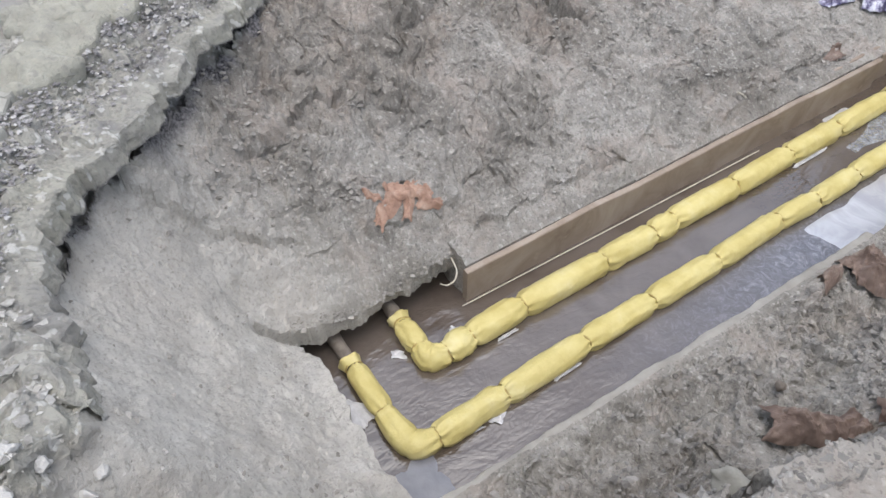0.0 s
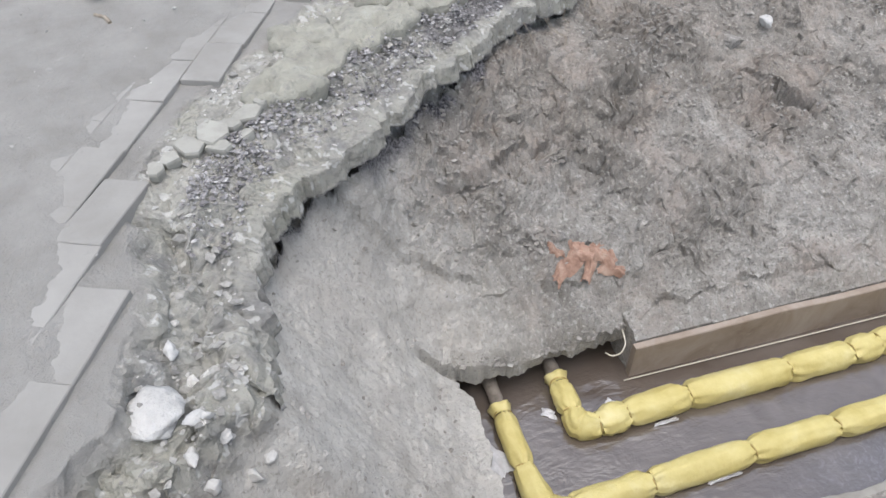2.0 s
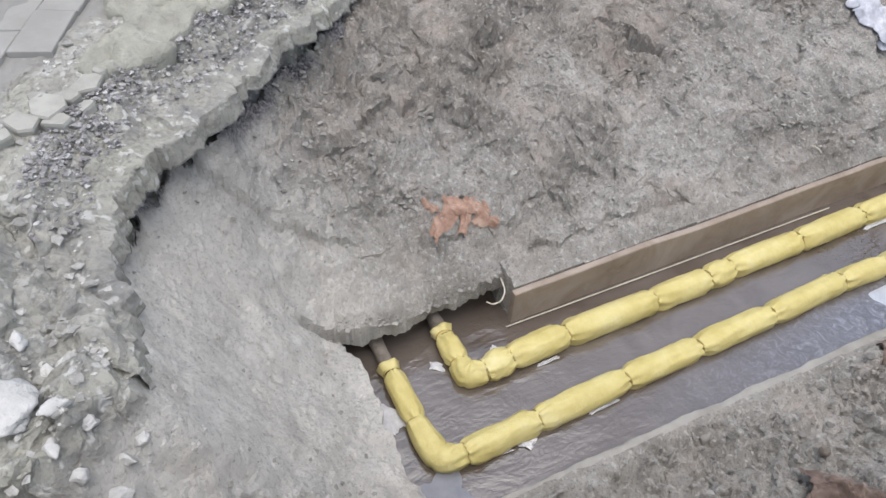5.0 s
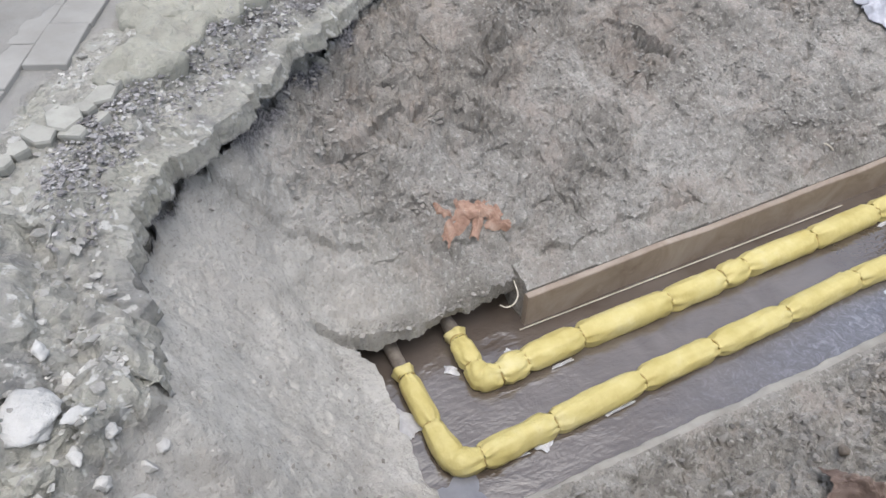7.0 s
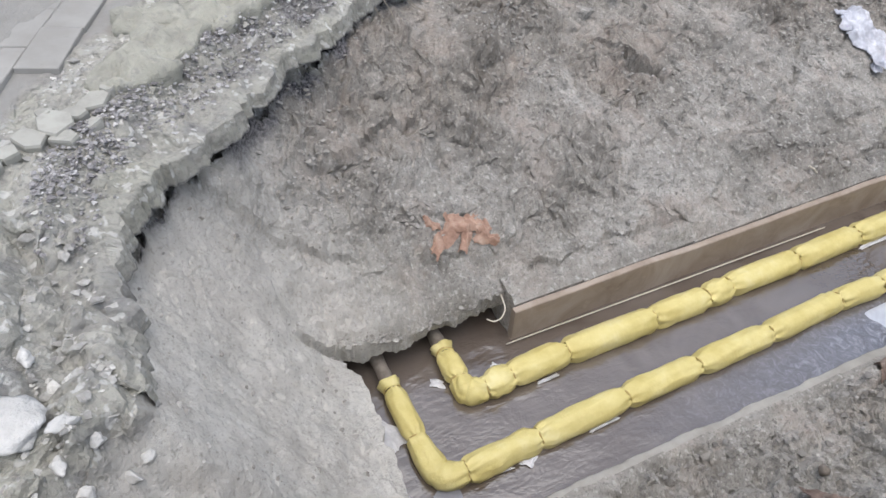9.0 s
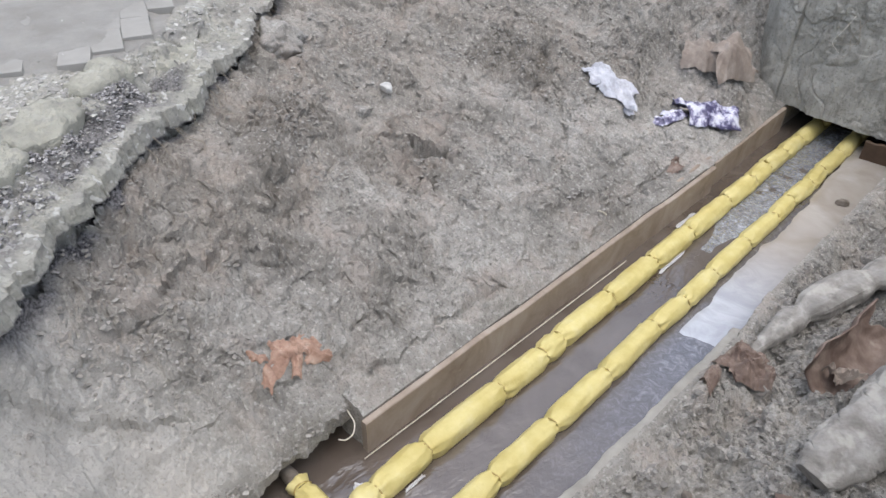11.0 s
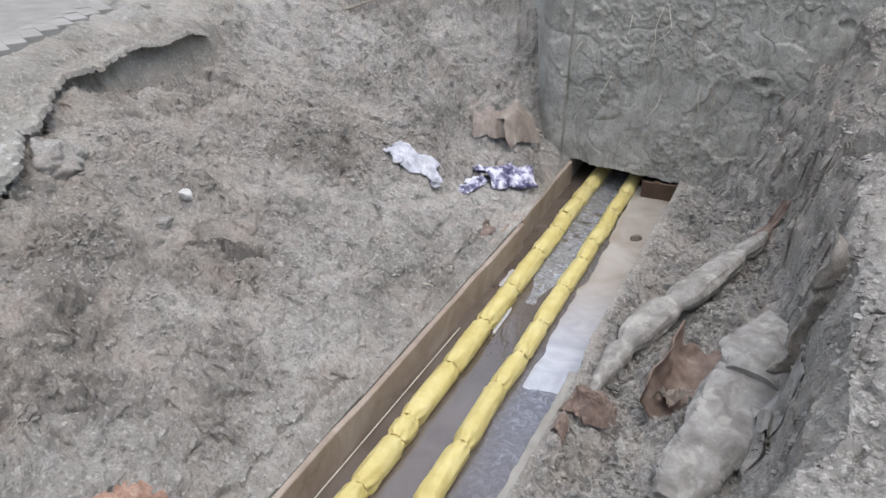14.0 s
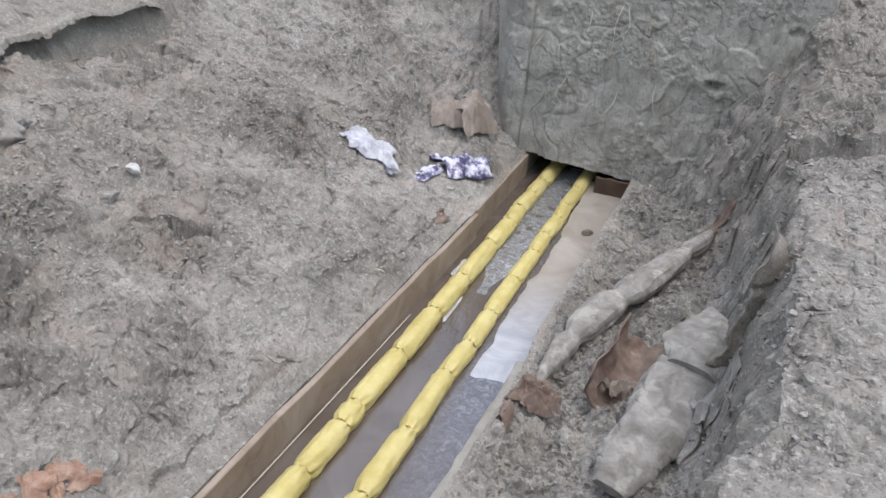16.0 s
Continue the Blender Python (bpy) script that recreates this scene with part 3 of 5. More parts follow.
def build_ground():
    xs, ys = stretch(-3.4, 2.5, 0.0115, 400, 1.05), stretch(-1.8, 6.95, 0.0125, 400, 1.06)
    X, Y = np.meshgrid(xs, ys, indexing="ij")
    Z, rub, tar_and_shade, paved, clay, trench, din, DL, OUT, damp = height(X, Y, True)
    loam_and_dimming = smooth(0.62, 1.05, Z + 0.16 * fbm(X * 1.6, Y * 1.6, 0, 3, 62)) * (~OUT) * (X < 0.2) * (1 - 0.75 * clay) * smooth(-0.2, 0.9, Y) * smooth(6.2, 5.0, Y)
    loam_and_dimming = np.maximum(loam_and_dimming, OUT * smooth(1.0, 2.2, Y) * smooth(1.0, 0.6, DL) * (1 - paved))
    # near plateau darkened by colour to offset the light on its flat top
    loam_and_dimming = np.maximum(loam_and_dimming, smooth(0.7, 1.0, X) * smooth(1.3, 0.8, Y) * (~OUT) * (X < 6))
    # the far right bank takes the same darker tone
    loam_and_dimming = np.maximum(loam_and_dimming, 0.8 * smooth(1.6, 1.9, X) * smooth(4.2, 4.7, Y))
    # the lip of soil overhangs the open end of the trench, its edge crumbling
    endlip = smooth(0.14, 0.02, -0.22 - Y) * (Y < -0.22) * smooth(-0.62, -0.5, X) * smooth(0.7, 0.5, X) * (0.02 + 0.03 * fbm(X * 10, Y * 10, 0, 3, 72))
    calm = (1 - trench) * (np.abs(X) < 6) * np.where(Y > 0.84, smooth(0.0, 0.12, din), 0.5 + 0.5 * smooth(0.0, 0.1, din)) * (1 - 0.85 * clay)
    side = 0.03 * fbm(X * 8, Y * 8, Z * 8, 3, 73) * calm
    inward = 0.05 * smooth(0.09, 0.02, DL) * OUT * (X < 0.1) * (X > -0.2)
    Z = Z - np.where(OUT & (Y < 5.6) & (X < 0.4), 0.22 * smooth(0.18, 0.05, DL) * smooth(-0.15, -0.5, X), 0.0)
    V = np.stack([X + side + 0.8 * inward, Y + endlip + 0.6 * inward + 0.03 * fbm(X * 8, Y * 8, Z * 8, 3, 74) * calm, Z], -1).reshape(-1, 3)
    F = grid_faces(len(xs), len(ys))
    me = bpy.data.meshes.new("ground")
    me.vertices.add(len(V))
    me.vertices.foreach_set("co", V.ravel())
    me.loops.add(F.size)
    me.loops.foreach_set("vertex_index", F[:, ::-1].ravel())
    me.polygons.add(len(F))
    me.polygons.foreach_set("loop_start", np.arange(0, F.size, 4))
    me.update(calc_edges=True)
    me.polygons.foreach_set("use_smooth", [False] * len(F))
    for name, a in (("rubble", rub), ("tar_and_shade", tar_and_shade), ("paved", paved), ("clay", clay), ("damp", damp), ("loam_and_dimming", loam_and_dimming)):
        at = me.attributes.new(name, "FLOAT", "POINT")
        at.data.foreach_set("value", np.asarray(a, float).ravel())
    me.materials.append(SOIL)
    ob = new("ground", me)
    return tagged(ob, "grey-brown dug earth with crumbled slopes round a pit", "ground", kind="structure")


def build_crust():
    """The broken edge of the old paving base: a ragged crust that overhangs the pit."""
    pts = np.array([p for p in RIM if p[0] < 0.3 and p[1] < 7.0])
    d = np.concatenate([[0], np.cumsum(np.hypot(*np.diff(pts, axis=0).T))])
    s = np.arange(0, d[-1], 0.0105)
    px, py = np.interp(s, d, pts[:, 0]), np.interp(s, d, pts[:, 1])
    ker = np.ones(25) / 25
    px, py = (np.convolve(np.pad(a, 12, "edge"), ker, "valid") for a in (px, py))
    wob = 0.05 * fbm(px * 2.3, py * 2.3, 0, 3, 11)
    px, py = px - wob, py - wob
    tx, ty = np.gradient(px), np.gradient(py)
    ln = np.hypot(tx, ty)
    ox, oy = -ty / ln, tx / ln
    edge = 0.012 * fbm(s * 40, 0 * s, 0, 2, 139) + 0.022 * fbm(s * 2.5, 0 * s, 0, 3, 131) + 0.01 * fbm(s * 17, 0 * s, 0, 3, 132) + 0.018 * smooth(-0.06, 0.06, vnoise(s * 2.1, 0 * s, 0, 133)) + 0.014 * (1 - 2 * np.abs(vnoise(s * 8, 0 * s, 0, 141)))
    top = height(px + 0.12 * ox, py + 0.12 * oy)
    top = 0.3 * top + 0.7 * np.convolve(np.pad(top, 20, "edge"), np.ones(41) / 41, "valid")
    thick = (0.115 + 0.03 * fbm(s * 1.9, 0 * s, 0, 2, 134)) * (1 - 0.6 * smooth(1.2, 2.2, py))
    fade = smooth(0.2, 0.9, s) * smooth(d[-1], d[-1] - 0.4, s)
    rows, rub, tar_and_shade = [], [], []
    prof = [(0.2, 1.5), (0.06, 1.08)] + [(-0.05 + 0.02 * k, 1.0 - 0.95 * k) for k in np.linspace(0, 1, 9)] + [(-0.02, 0.0)]
    for k, (o, f) in enumerate(prof):
        z = top - f * thick
        rough = 0.008 * fbm(s * 13, z * 13, 0, 3, 135, 0.5) * (1 if k > 1 else 0)
        off = o - edge + rough
        rows.append(np.stack([px + off * ox, py + off * oy, z - 0.1 * (1 - fade) + 0.012 * fbm(s * 9, 0 * s + o * 9, 0, 3, 136)], -1))
        rub.append(1 - 0.7 * smooth(1.8, 2.8, py))
        # lowest rows darkened to paint the shade under the overhang
        tar_and_shade.append(np.full_like(s, 0.9 if f > 0.9 else 0.0))
    for o in np.linspace(0.03, 0.34, 26):
        x, y = px + (o - edge * (1 - o / 0.4)) * ox, py + (o - edge * (1 - o / 0.4)) * oy
        g = 0.45 * height(px + max(o, 0.07) * ox, py + max(o, 0.07) * oy) + 0.55 * np.convolve(np.pad(top, 20, "edge"), np.ones(41) / 41, "valid")
        lift = 0.014 * smooth(0.34, 0.2, o) - 0.05 * smooth(0.26, 0.34, o)
        z = g + lift + 0.015 * fbm(x * 15, y * 15, 0, 4, 137, 0.6) * smooth(0.0, 0.08, o) + 0.05 * smooth(1.5, 2.5, y) * np.clip(0.42 - cells(x * 11, y * 11, 140), 0, 0.25) + 0.03 * np.clip(0.42 - cells(x * 34, y * 34, 138), 0, 0.3)
        rows.append(np.stack([x, y, z - 0.1 * (1 - fade)], -1))
        rub.append(1 - 0.7 * smooth(1.8, 2.8, py))
        tar_and_shade.append(0.85 * smooth(0.03, 0.1, o) * smooth(-0.8, 0.1, fbm(x * 4, y * 4, 0, 3, 6)) * smooth(-0.9, 0.0, y) * smooth(1.7, 1.0, y))
    V = np.stack(rows, 0)
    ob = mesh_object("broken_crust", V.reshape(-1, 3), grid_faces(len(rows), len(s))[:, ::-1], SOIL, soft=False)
    loam_and_dimming = [smooth(1.0, 2.2, py)] * len(rows)
    for name, a in (("rubble", rub), ("tar_and_shade", tar_and_shade), ("loam_and_dimming", loam_and_dimming)):
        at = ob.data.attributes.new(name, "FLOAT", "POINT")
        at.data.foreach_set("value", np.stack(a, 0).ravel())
    tagged(ob, "ragged crust of tarred stone and lime overhanging the pit", "earth crust", kind="structure")


build_ground()
build_lip()
build_crust()


# ---------------------------------------------------------------- head wall of earth over the duct
def build_headwall():
    nx, nz = 300, 230
    u, v = np.meshgrid(np.linspace(-1.5, 2.15, nx), np.linspace(0, 1, nz), indexing="ij")
    bottom = np.where(u < -0.62, -0.1, 0.3 - 0.055 * (u + 0.62) - 0.25 * smooth(1.0, 1.3, u))
    top = 3.1
    Z = bottom + (top - bottom) * v
    Y = 6.7 + 0.12 * v + 0.03 * fbm(u * 1.6, Z * 1.1, 0, 3, 81) + 0.01 * fbm(u * 9, Z * 6, 0, 4, 82) + 0.008 * fbm(u * 22, Z * 22, 0, 3, 83, 0.6) * smooth(-0.2, 0.4, fbm(u * 1.3, Z * 1.7, 0, 2, 87)) + 0.02 * (1 - np.abs(vnoise(u * 3 + 0.8 * fbm(u * 3, Z * 3, 0, 2, 89), Z * 0.9, 0, 88))) ** 14
    wu, wz = u + 0.12 * fbm(u * 4, Z * 4, 0, 3, 90), Z + 0.12 * fbm(u * 4 + 7, Z * 4, 0, 3, 91)
    Y -= 0.03 * smooth(-0.08, 0.1, vnoise(wu * 1.9, wz * 2.0, 0, 85)) + 0.008 * smooth(-0.05, 0.05, vnoise(wu * 4.5, wz * 3.6, 0, 86)) + 0.05 * smooth(-0.6, -0.64, u) - 0.9 * smooth(-0.75, -1.5, u)
    Y -= 0.3 * smooth(1.3, 2.2, u) * (1 - v) ** 2
    Y += 0.1 * smooth(0.12, 0.02, np.abs(u - 1.33)) * smooth(0.06, 0.02, np.abs(Z - 1.42))
    front = np.stack([u, Y, Z + 0.012 * fbm(u * 12, v * 3, 0, 3, 84) * (v == 0)], -1).reshape(-1, 3)
    back = np.stack([u, np.full_like(u, 8.3), Z], -1).reshape(-1, 3)
    F = grid_faces(nx, nz)
    n = nx * nz
    i = np.arange(nx - 1)
    j = np.arange(nz - 1)
    faces = [tuple(f[::-1]) for f in F] + [tuple(f + n) for f in F]
    faces += [(a * nz, (a + 1) * nz, n + (a + 1) * nz, n + a * nz) for a in i]
    faces += [((a + 1) * nz - 1, n + (a + 1) * nz - 1, n + (a + 2) * nz - 1, (a + 2) * nz - 1) for a in i]
    faces += [(b, n + b, n + b + 1, b + 1) for b in j]
    faces += [((nx - 1) * nz + b, (nx - 1) * nz + b + 1, n + (nx - 1) * nz + b + 1, n + (nx - 1) * nz + b) for b in j]
    ob = mesh_object("wall_north", np.concatenate([front, back]), faces, CUTFACE, soft=False)
    return tagged(ob, "steep cut face of grey earth over the dark duct mouth", "earth wall", kind="structure")


build_headwall()
tunnel = bmesh.new()
bmesh.ops.create_cube(tunnel, size=1.0, matrix=Matrix.LocRotScale((0.15, 8.25, 0.1), None, (1.9, 0.1, 0.9)))
tagged(part("wall_duct_end", tunnel, BARE), "dark dirty wall deep inside the duct", "wall", kind="structure")


# ---------------------------------------------------------------- water and silt
def build_water():
    xs, ys = np.linspace(-0.8, 0.78, 80), np.linspace(-0.3, 8.2, 400)
    X, Y = np.meshgrid(xs, ys, indexing="ij")
    Z = 0.002 * fbm(X * 9, Y * 5, 0, 2, 91)
    ob = mesh_object("water", np.stack([X, Y, Z], -1).reshape(-1, 3), grid_faces(80, 400), WATER)
    tagged(ob, "shallow murky brown water standing in the trench", "water", kind="structure")


build_water()


def build_silt():
    ys = np.linspace(3.0, 6.9, 140)
    s = np.linspace(0, 1, 26)
    Y, S = np.meshgrid(ys, s, indexing="ij")
    left = 0.3 - 0.02 * smooth(5, 6.7, Y) + 0.015 * fbm(Y * 4, 0 * Y, 0, 2, 95)
    X = left + (right_of_trench(Y) + 0.05 - left) * S
    Y2 = Y + 0.12 * S * smooth(3.4, 3.0, Y)
    Z = 0.012 * smooth(3.0, 3.12, Y) * smooth(0, 0.15, S) - 0.006 + 0.05 * smooth(0.85, 1.0, S) + 0.03 * smooth(5.2, 6.6, Y)
    Z = Z + 0.0025 * fbm(X * 6, Y * 6, 0, 3, 96)
    ob = mesh_object("silt_bed", np.stack([X, Y2, Z], -1).reshape(-1, 3), grid_faces(140, 26), SILT)
    tagged(ob, "pale wet silt spread smooth beside the pipe", "silt", kind="structure")


build_silt()


def build_shallows():
    m = Nodes("glinting_shallows", 0.08, spec=0.7)
    m.b.inputs["Coat Weight"].default_value, m.b.inputs["Coat Roughness"].default_value, m.b.inputs["Coat IOR"].default_value = 1.0, 0.04, 1.85
    # pale blue streaks: ripple glints and sky reflection painted as colour
    m.color(m.ramp(m.noise(14, 3, 0.6, None, 2.0), (0.38, (0.12, 0.12, 0.125)), (0.55, (0.24, 0.25, 0.27)), (0.7, (0.4, 0.42, 0.46))))
    m.bump((m.noise(16, 3, 0.6, None, 2.0), 0.6, 0.03),)
    y, sv = np.meshgrid(np.linspace(4.1, 7.2, 120), np.linspace(0, 1, 16), indexing="ij")
    side = smooth(4.1, 4.9, y)
    x = 0.01 + (sv - 0.5) * (0.05 + 0.33 * side) + 0.02 * fbm(y * 5, sv * 2, 0, 2, 97)
    z = 0.0035 + 0.005 * fbm(x * 13, y * 13, 0, 3, 98) * side * (1 - np.abs(2 * sv - 1))
    ob = mesh_object("shallows", np.stack([x, y, z], -1).reshape(-1, 3), grid_faces(120, 16), m.mat)
    tagged(ob, "rippling shallow water between the pipes with glints in its colour", "water", kind="structure")


build_shallows()


# ---------------------------------------------------------------- boards along the trench
def board(name, a, b, low, high, thick, mat, label, seed, parent=None):
    """A plank on edge from a to b with a worn, wavy top."""
    n = 60
    a, b = np.array(a, float), np.array(b, float)
    t = np.linspace(0, 1, n)
    p = a + t[:, None] * (b - a)
    d = (b - a) / np.linalg.norm(b - a)
    nrm = np.array([-d[1], d[0]])
    top = high + 0.008 * fbm(t * 12, 0 * t, 0, 3, seed)
    low_ = low + 0.01 * fbm(t * 9, 0 * t + 4, 0, 3, seed)
    ch = 0.006
    ring = []
    for off, z in ((0, low_), (0, top - ch), (ch, top), (thick - ch, top), (thick, top - ch), (thick, low_)):
        w = 0.004 * fbm(t * 6, z, 0, 2, seed + 3)
        ring.append(np.stack([p[:, 0] + nrm[0] * (off + w), p[:, 1] + nrm[1] * (off + w), z], -1))
    V = np.stack(ring, 1)
    faces = [tuple(f) for f in grid_faces(n, 6, True)] + [tuple(range(6)), tuple(range((n - 1) * 6 + 5, (n - 1) * 6 - 1, -1))]
    ob = mesh_object(name, V.reshape(-1, 3), faces, mat, parent, soft=False)
    if not parent:
        tagged(ob, label, "board")
    return ob


board("edge_board", (-0.455, 0.83), (-0.4, 4.98), -0.06, 0.268, 0.045, WOOD, "long wet brown wooden board on edge along the trench", 101)
board("edge_board", (-0.44, 5.02), (-0.46, 6.66), -0.08, 0.27, 0.045, WOOD, "shorter wet brown board on edge near the duct mouth", 103)
board("edge_board", (-0.5, 4.2), (-0.52, 6.1), 0.1, 0.3, 0.03, WOOD, "weathered brown board half buried behind the edge boards", 104)
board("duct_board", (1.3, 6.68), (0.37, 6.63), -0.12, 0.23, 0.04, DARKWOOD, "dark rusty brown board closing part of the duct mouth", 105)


def build_edge():
    n = 160
    y = np.linspace(-0.3, 3.3, n)
    x = np.interp(y, [0.0, 1.1, 2.0, 3.4], [0.515, 0.55, 0.58, 0.62]) + 0.008 * fbm(y * 5, 0 * y, 0, 3, 111)
    ring = []
    for dx, z in ((0.0, -0.2), (0.0, 0.075), (0.01, 0.09), (0.06, 0.096), (0.13, 0.08), (0.13, -0.2)):
        ring.append(np.stack([x + dx + 0.006 * fbm(y * 14, 0 * y + dx * 50, 0, 2, 112), y, z + 0.012 * fbm(y * 9, 0 * y + dx * 30, 0, 3, 113) * (z > 0)], -1))
    V = np.stack(ring, 1)
    faces = [tuple(f) for f in grid_faces(n, 6, True)] + [tuple(range(6)), tuple(range((n - 1) * 6 + 5, (n - 1) * 6 - 1, -1))]
    ob = mesh_object("duct_edge", V.reshape(-1, 3), faces, SANDSTONE)
    tagged(ob, "crumbling pale edge of the concrete duct along the water", "edge", kind="structure")


build_edge()


# ---------------------------------------------------------------- wrapped yellow pipes
def sleeve(a, b, parent, seed, R, curve=None, end=0.62, pleats=1.0, sharp=1.0):
    """One bag-like length of yellow wrap between two ties."""
    a, b = np.array(a, float), np.array(b, float)
    L = np.linalg.norm(b - a)
    n, m = max(26 if curve is not None else 14, int(L / 0.02)), 40
    t = np.linspace(0, 1, n)
    if curve is None:
        p = a + t[:, None] * (b - a)
    else:
        c = np.array(curve, float)
        wa, wc, wb = (1 - t) ** 2, 2 * sharp * t * (1 - t), t**2
        p = (wa[:, None] * a + wc[:, None] * c + wb[:, None] * b) / (wa + wc + wb)[:, None]
    s = np.minimum(t, 1 - t) * L
    prof = end + (1 - end) * np.clip(1 - (1 - np.clip(s / 0.085, 0, 1)) ** 2.2, 0, 1)
    if curve is not None:
        prof = prof * (1 - 0.1 * np.exp(-(((t - 0.5) / 0.05) ** 2)))
    prof = prof * (1 + 0.03 * vnoise(t * L * 7, 0 * t, 0, seed))
    ang = np.linspace(0, 2 * np.pi, m, endpoint=False)
    T, A = np.meshgrid(t, ang, indexing="ij")
    S = np.minimum(T, 1 - T) * L
    pleat = pleats * np.exp(-S / 0.05) * (0.17 * np.sin(A * 7 + 3 * vnoise(T * 5, A, 0, seed)) + 0.09 * vnoise(np.cos(A) * 4, np.sin(A) * 4, S * 20, seed + 1))
    crease = 0.03 * np.minimum(1, 1.6 * np.abs(vnoise(T * L * 11, A * 0.8, 0, seed + 8))) * np.sign(np.sin(A * 3 + seed)) + 0.035 * fbm(np.cos(A) * 2.2 + 5, np.sin(A) * 2.2, T * L * 8, 3, seed + 2) - 0.06 * (1 - np.abs(vnoise(np.cos(A) * 2 + T * L * 3, np.sin(A) * 2, T * L * 4, seed + 3))) ** 9
    rad = R * prof[:, None] * (1 + pleat + crease)
    V, F = sweep(p, rad, m, 0.97)
    return mesh_object("sleeve", V, F, YELLOW, parent)


def tie(at, along, parent, seed, R=0.062):
    """A thread knotted round a joint of the wrap."""
    bm = bmesh.new()
    d = Vector(along).normalized()
    rot = d.to_track_quat("Z", "Y").to_matrix().to_4x4()
    n, k = 28, 6
    rows = []
    for i in range(n):
        a = 2 * math.pi * i / n
        rr = R * (1 + 0.05 * math.sin(3 * a + seed))
        rows.append([bm.verts.new(rot @ Vector(((rr + 0.005 * math.cos(b)) * math.cos(a), (rr + 0.005 * math.cos(b)) * math.sin(a), 0.005 * math.sin(b) + 0.006 * math.sin(2 * a + seed)))) for b in [2 * math.pi * j / k for j in range(k)]])
    for i in range(n):
        for j in range(k):
            bm.faces.new((rows[i][j], rows[(i + 1) % n][j], rows[(i + 1) % n][(j + 1) % k], rows[i][(j + 1) % k]))
    ob = part("tie", bm, THREAD, parent, soft=True)
    ob.location = at
    return ob


def pipe_line(joints, leg, bend, ends, seed, R, label):
    """joints: y of the ties along the trench at x; leg: x of the ties on the leg under the bank at the bend's y."""
    x, yb, z = bend
    base = empty("insulated_pipe", (0, 0, 0), label, "pipe", "yellow wrapped pipes")
    rng = np.random.RandomState(seed)
    pts = [(x + 0.008 * rng.randn(), y, z + 0.004 * rng.randn()) for y in joints]
    for k, (a, b) in enumerate(zip(pts, pts[1:])):
        sleeve(a, b, base, seed + 5 * k, R, end=0.66 + 0.08 * rng.rand())
    legp = [(lx, yb + dy, z + 0.01 * i) for i, (lx, dy) in enumerate(leg)]
    corner = (x, yb, z)
    sleeve(legp[0], pts[0], base, seed + 71, R, curve=corner, end=0.74, pleats=0.6, sharp=2.6)
    for k, (a, b) in enumerate(zip(legp, legp[1:])):
        sleeve(a, b, base, seed + 80 + k, 0.84 * R, end=0.62)
    for k, p in enumerate(pts[:-1]):
        tie(p, (0, 1, 0), base, k, 0.68 * R)
    for k, p in enumerate(legp):
        tie(p, (1, 0, 0), base, k, 0.64 * R)
    a = np.array(legp[-1])
    t = np.linspace(0, 1, 14)
    V, F = sweep(a + t[:, None] * np.array(ends), 0.042 + 0.004 * fbm(t * 9, 0 * t, 0, 2, seed)[:, None], 16)
    mesh_object("bare_pipe", V, F, BARE, base, "dirty bare end of the pipe")
    # torn frill of wrap at the end
    n, m = 5, 26
    ang = np.linspace(0, 2 * np.pi, m, endpoint=False)
    s = np.linspace(0, 1, n)
    flare = 0.048 + 0.016 * s[:, None] * (1 + 0.5 * np.sin(5 * ang + seed)[None] + 0.3 * vnoise(ang * 3, s[:, None] * 0, 0, seed))
    V, F = sweep(a + (s * 0.055)[:, None] * np.array([-1, 0, 0.12]), flare, m, caps=False)
    fr = mesh_object("frill", V, F, YELLOW, base, "torn yellow end of the wrap")
    mod = fr.modifiers.new("thickness", "SOLIDIFY")
    mod.thickness = 0.004
    return base


pipe_line([0.15, 0.605, 1.2, 1.735, 2.32, 2.95, 3.34, 3.81, 4.4, 4.93, 5.3, 5.7, 6.05, 6.5, 7.0, 7.5],
          [(-0.06, 0.0), (-0.4, 0.0)], (0.207, 0.0, 0.042), (-0.35, 0.0, 0.03), 3, 0.079, "yellow film-wrapped insulated pipe tied at intervals beside the pale silt")
pipe_line([0.49, 0.67, 1.06, 1.72, 2.15, 2.36, 2.98, 3.6, 4.17, 4.86, 5.36, 5.7, 6.1, 6.5, 7.0, 7.5],
          [(-0.3, 0.0), (-0.5, 0.0)], (-0.202, 0.385, 0.05), (-0.35, 0.0, 0.03), 7, 0.087, "yellow film-wrapped insulated pipe tied at intervals beside the board")


# ---------------------------------------------------------------- loose sheets, bags and old wrap
def ridges(u, v, seed, n=7, lo=2.0, hi=7.0):
    """Sharp-folded relief, about -1 to 1."""
    rng = np.random.RandomState(seed)
    out = 0.0
    for k in range(n):
        a, f, ph = rng.uniform(0, np.pi), rng.uniform(lo, hi), rng.uniform(0, 6)
        s = (u * np.cos(a) + v * np.sin(a)) * f + ph + 0.4 * vnoise(u * 3, v * 3, k, seed)
        out = out + (np.abs((s / np.pi) % 2 - 1) * 2 - 1) / (1 + 0.35 * f)
    return out / 1.6


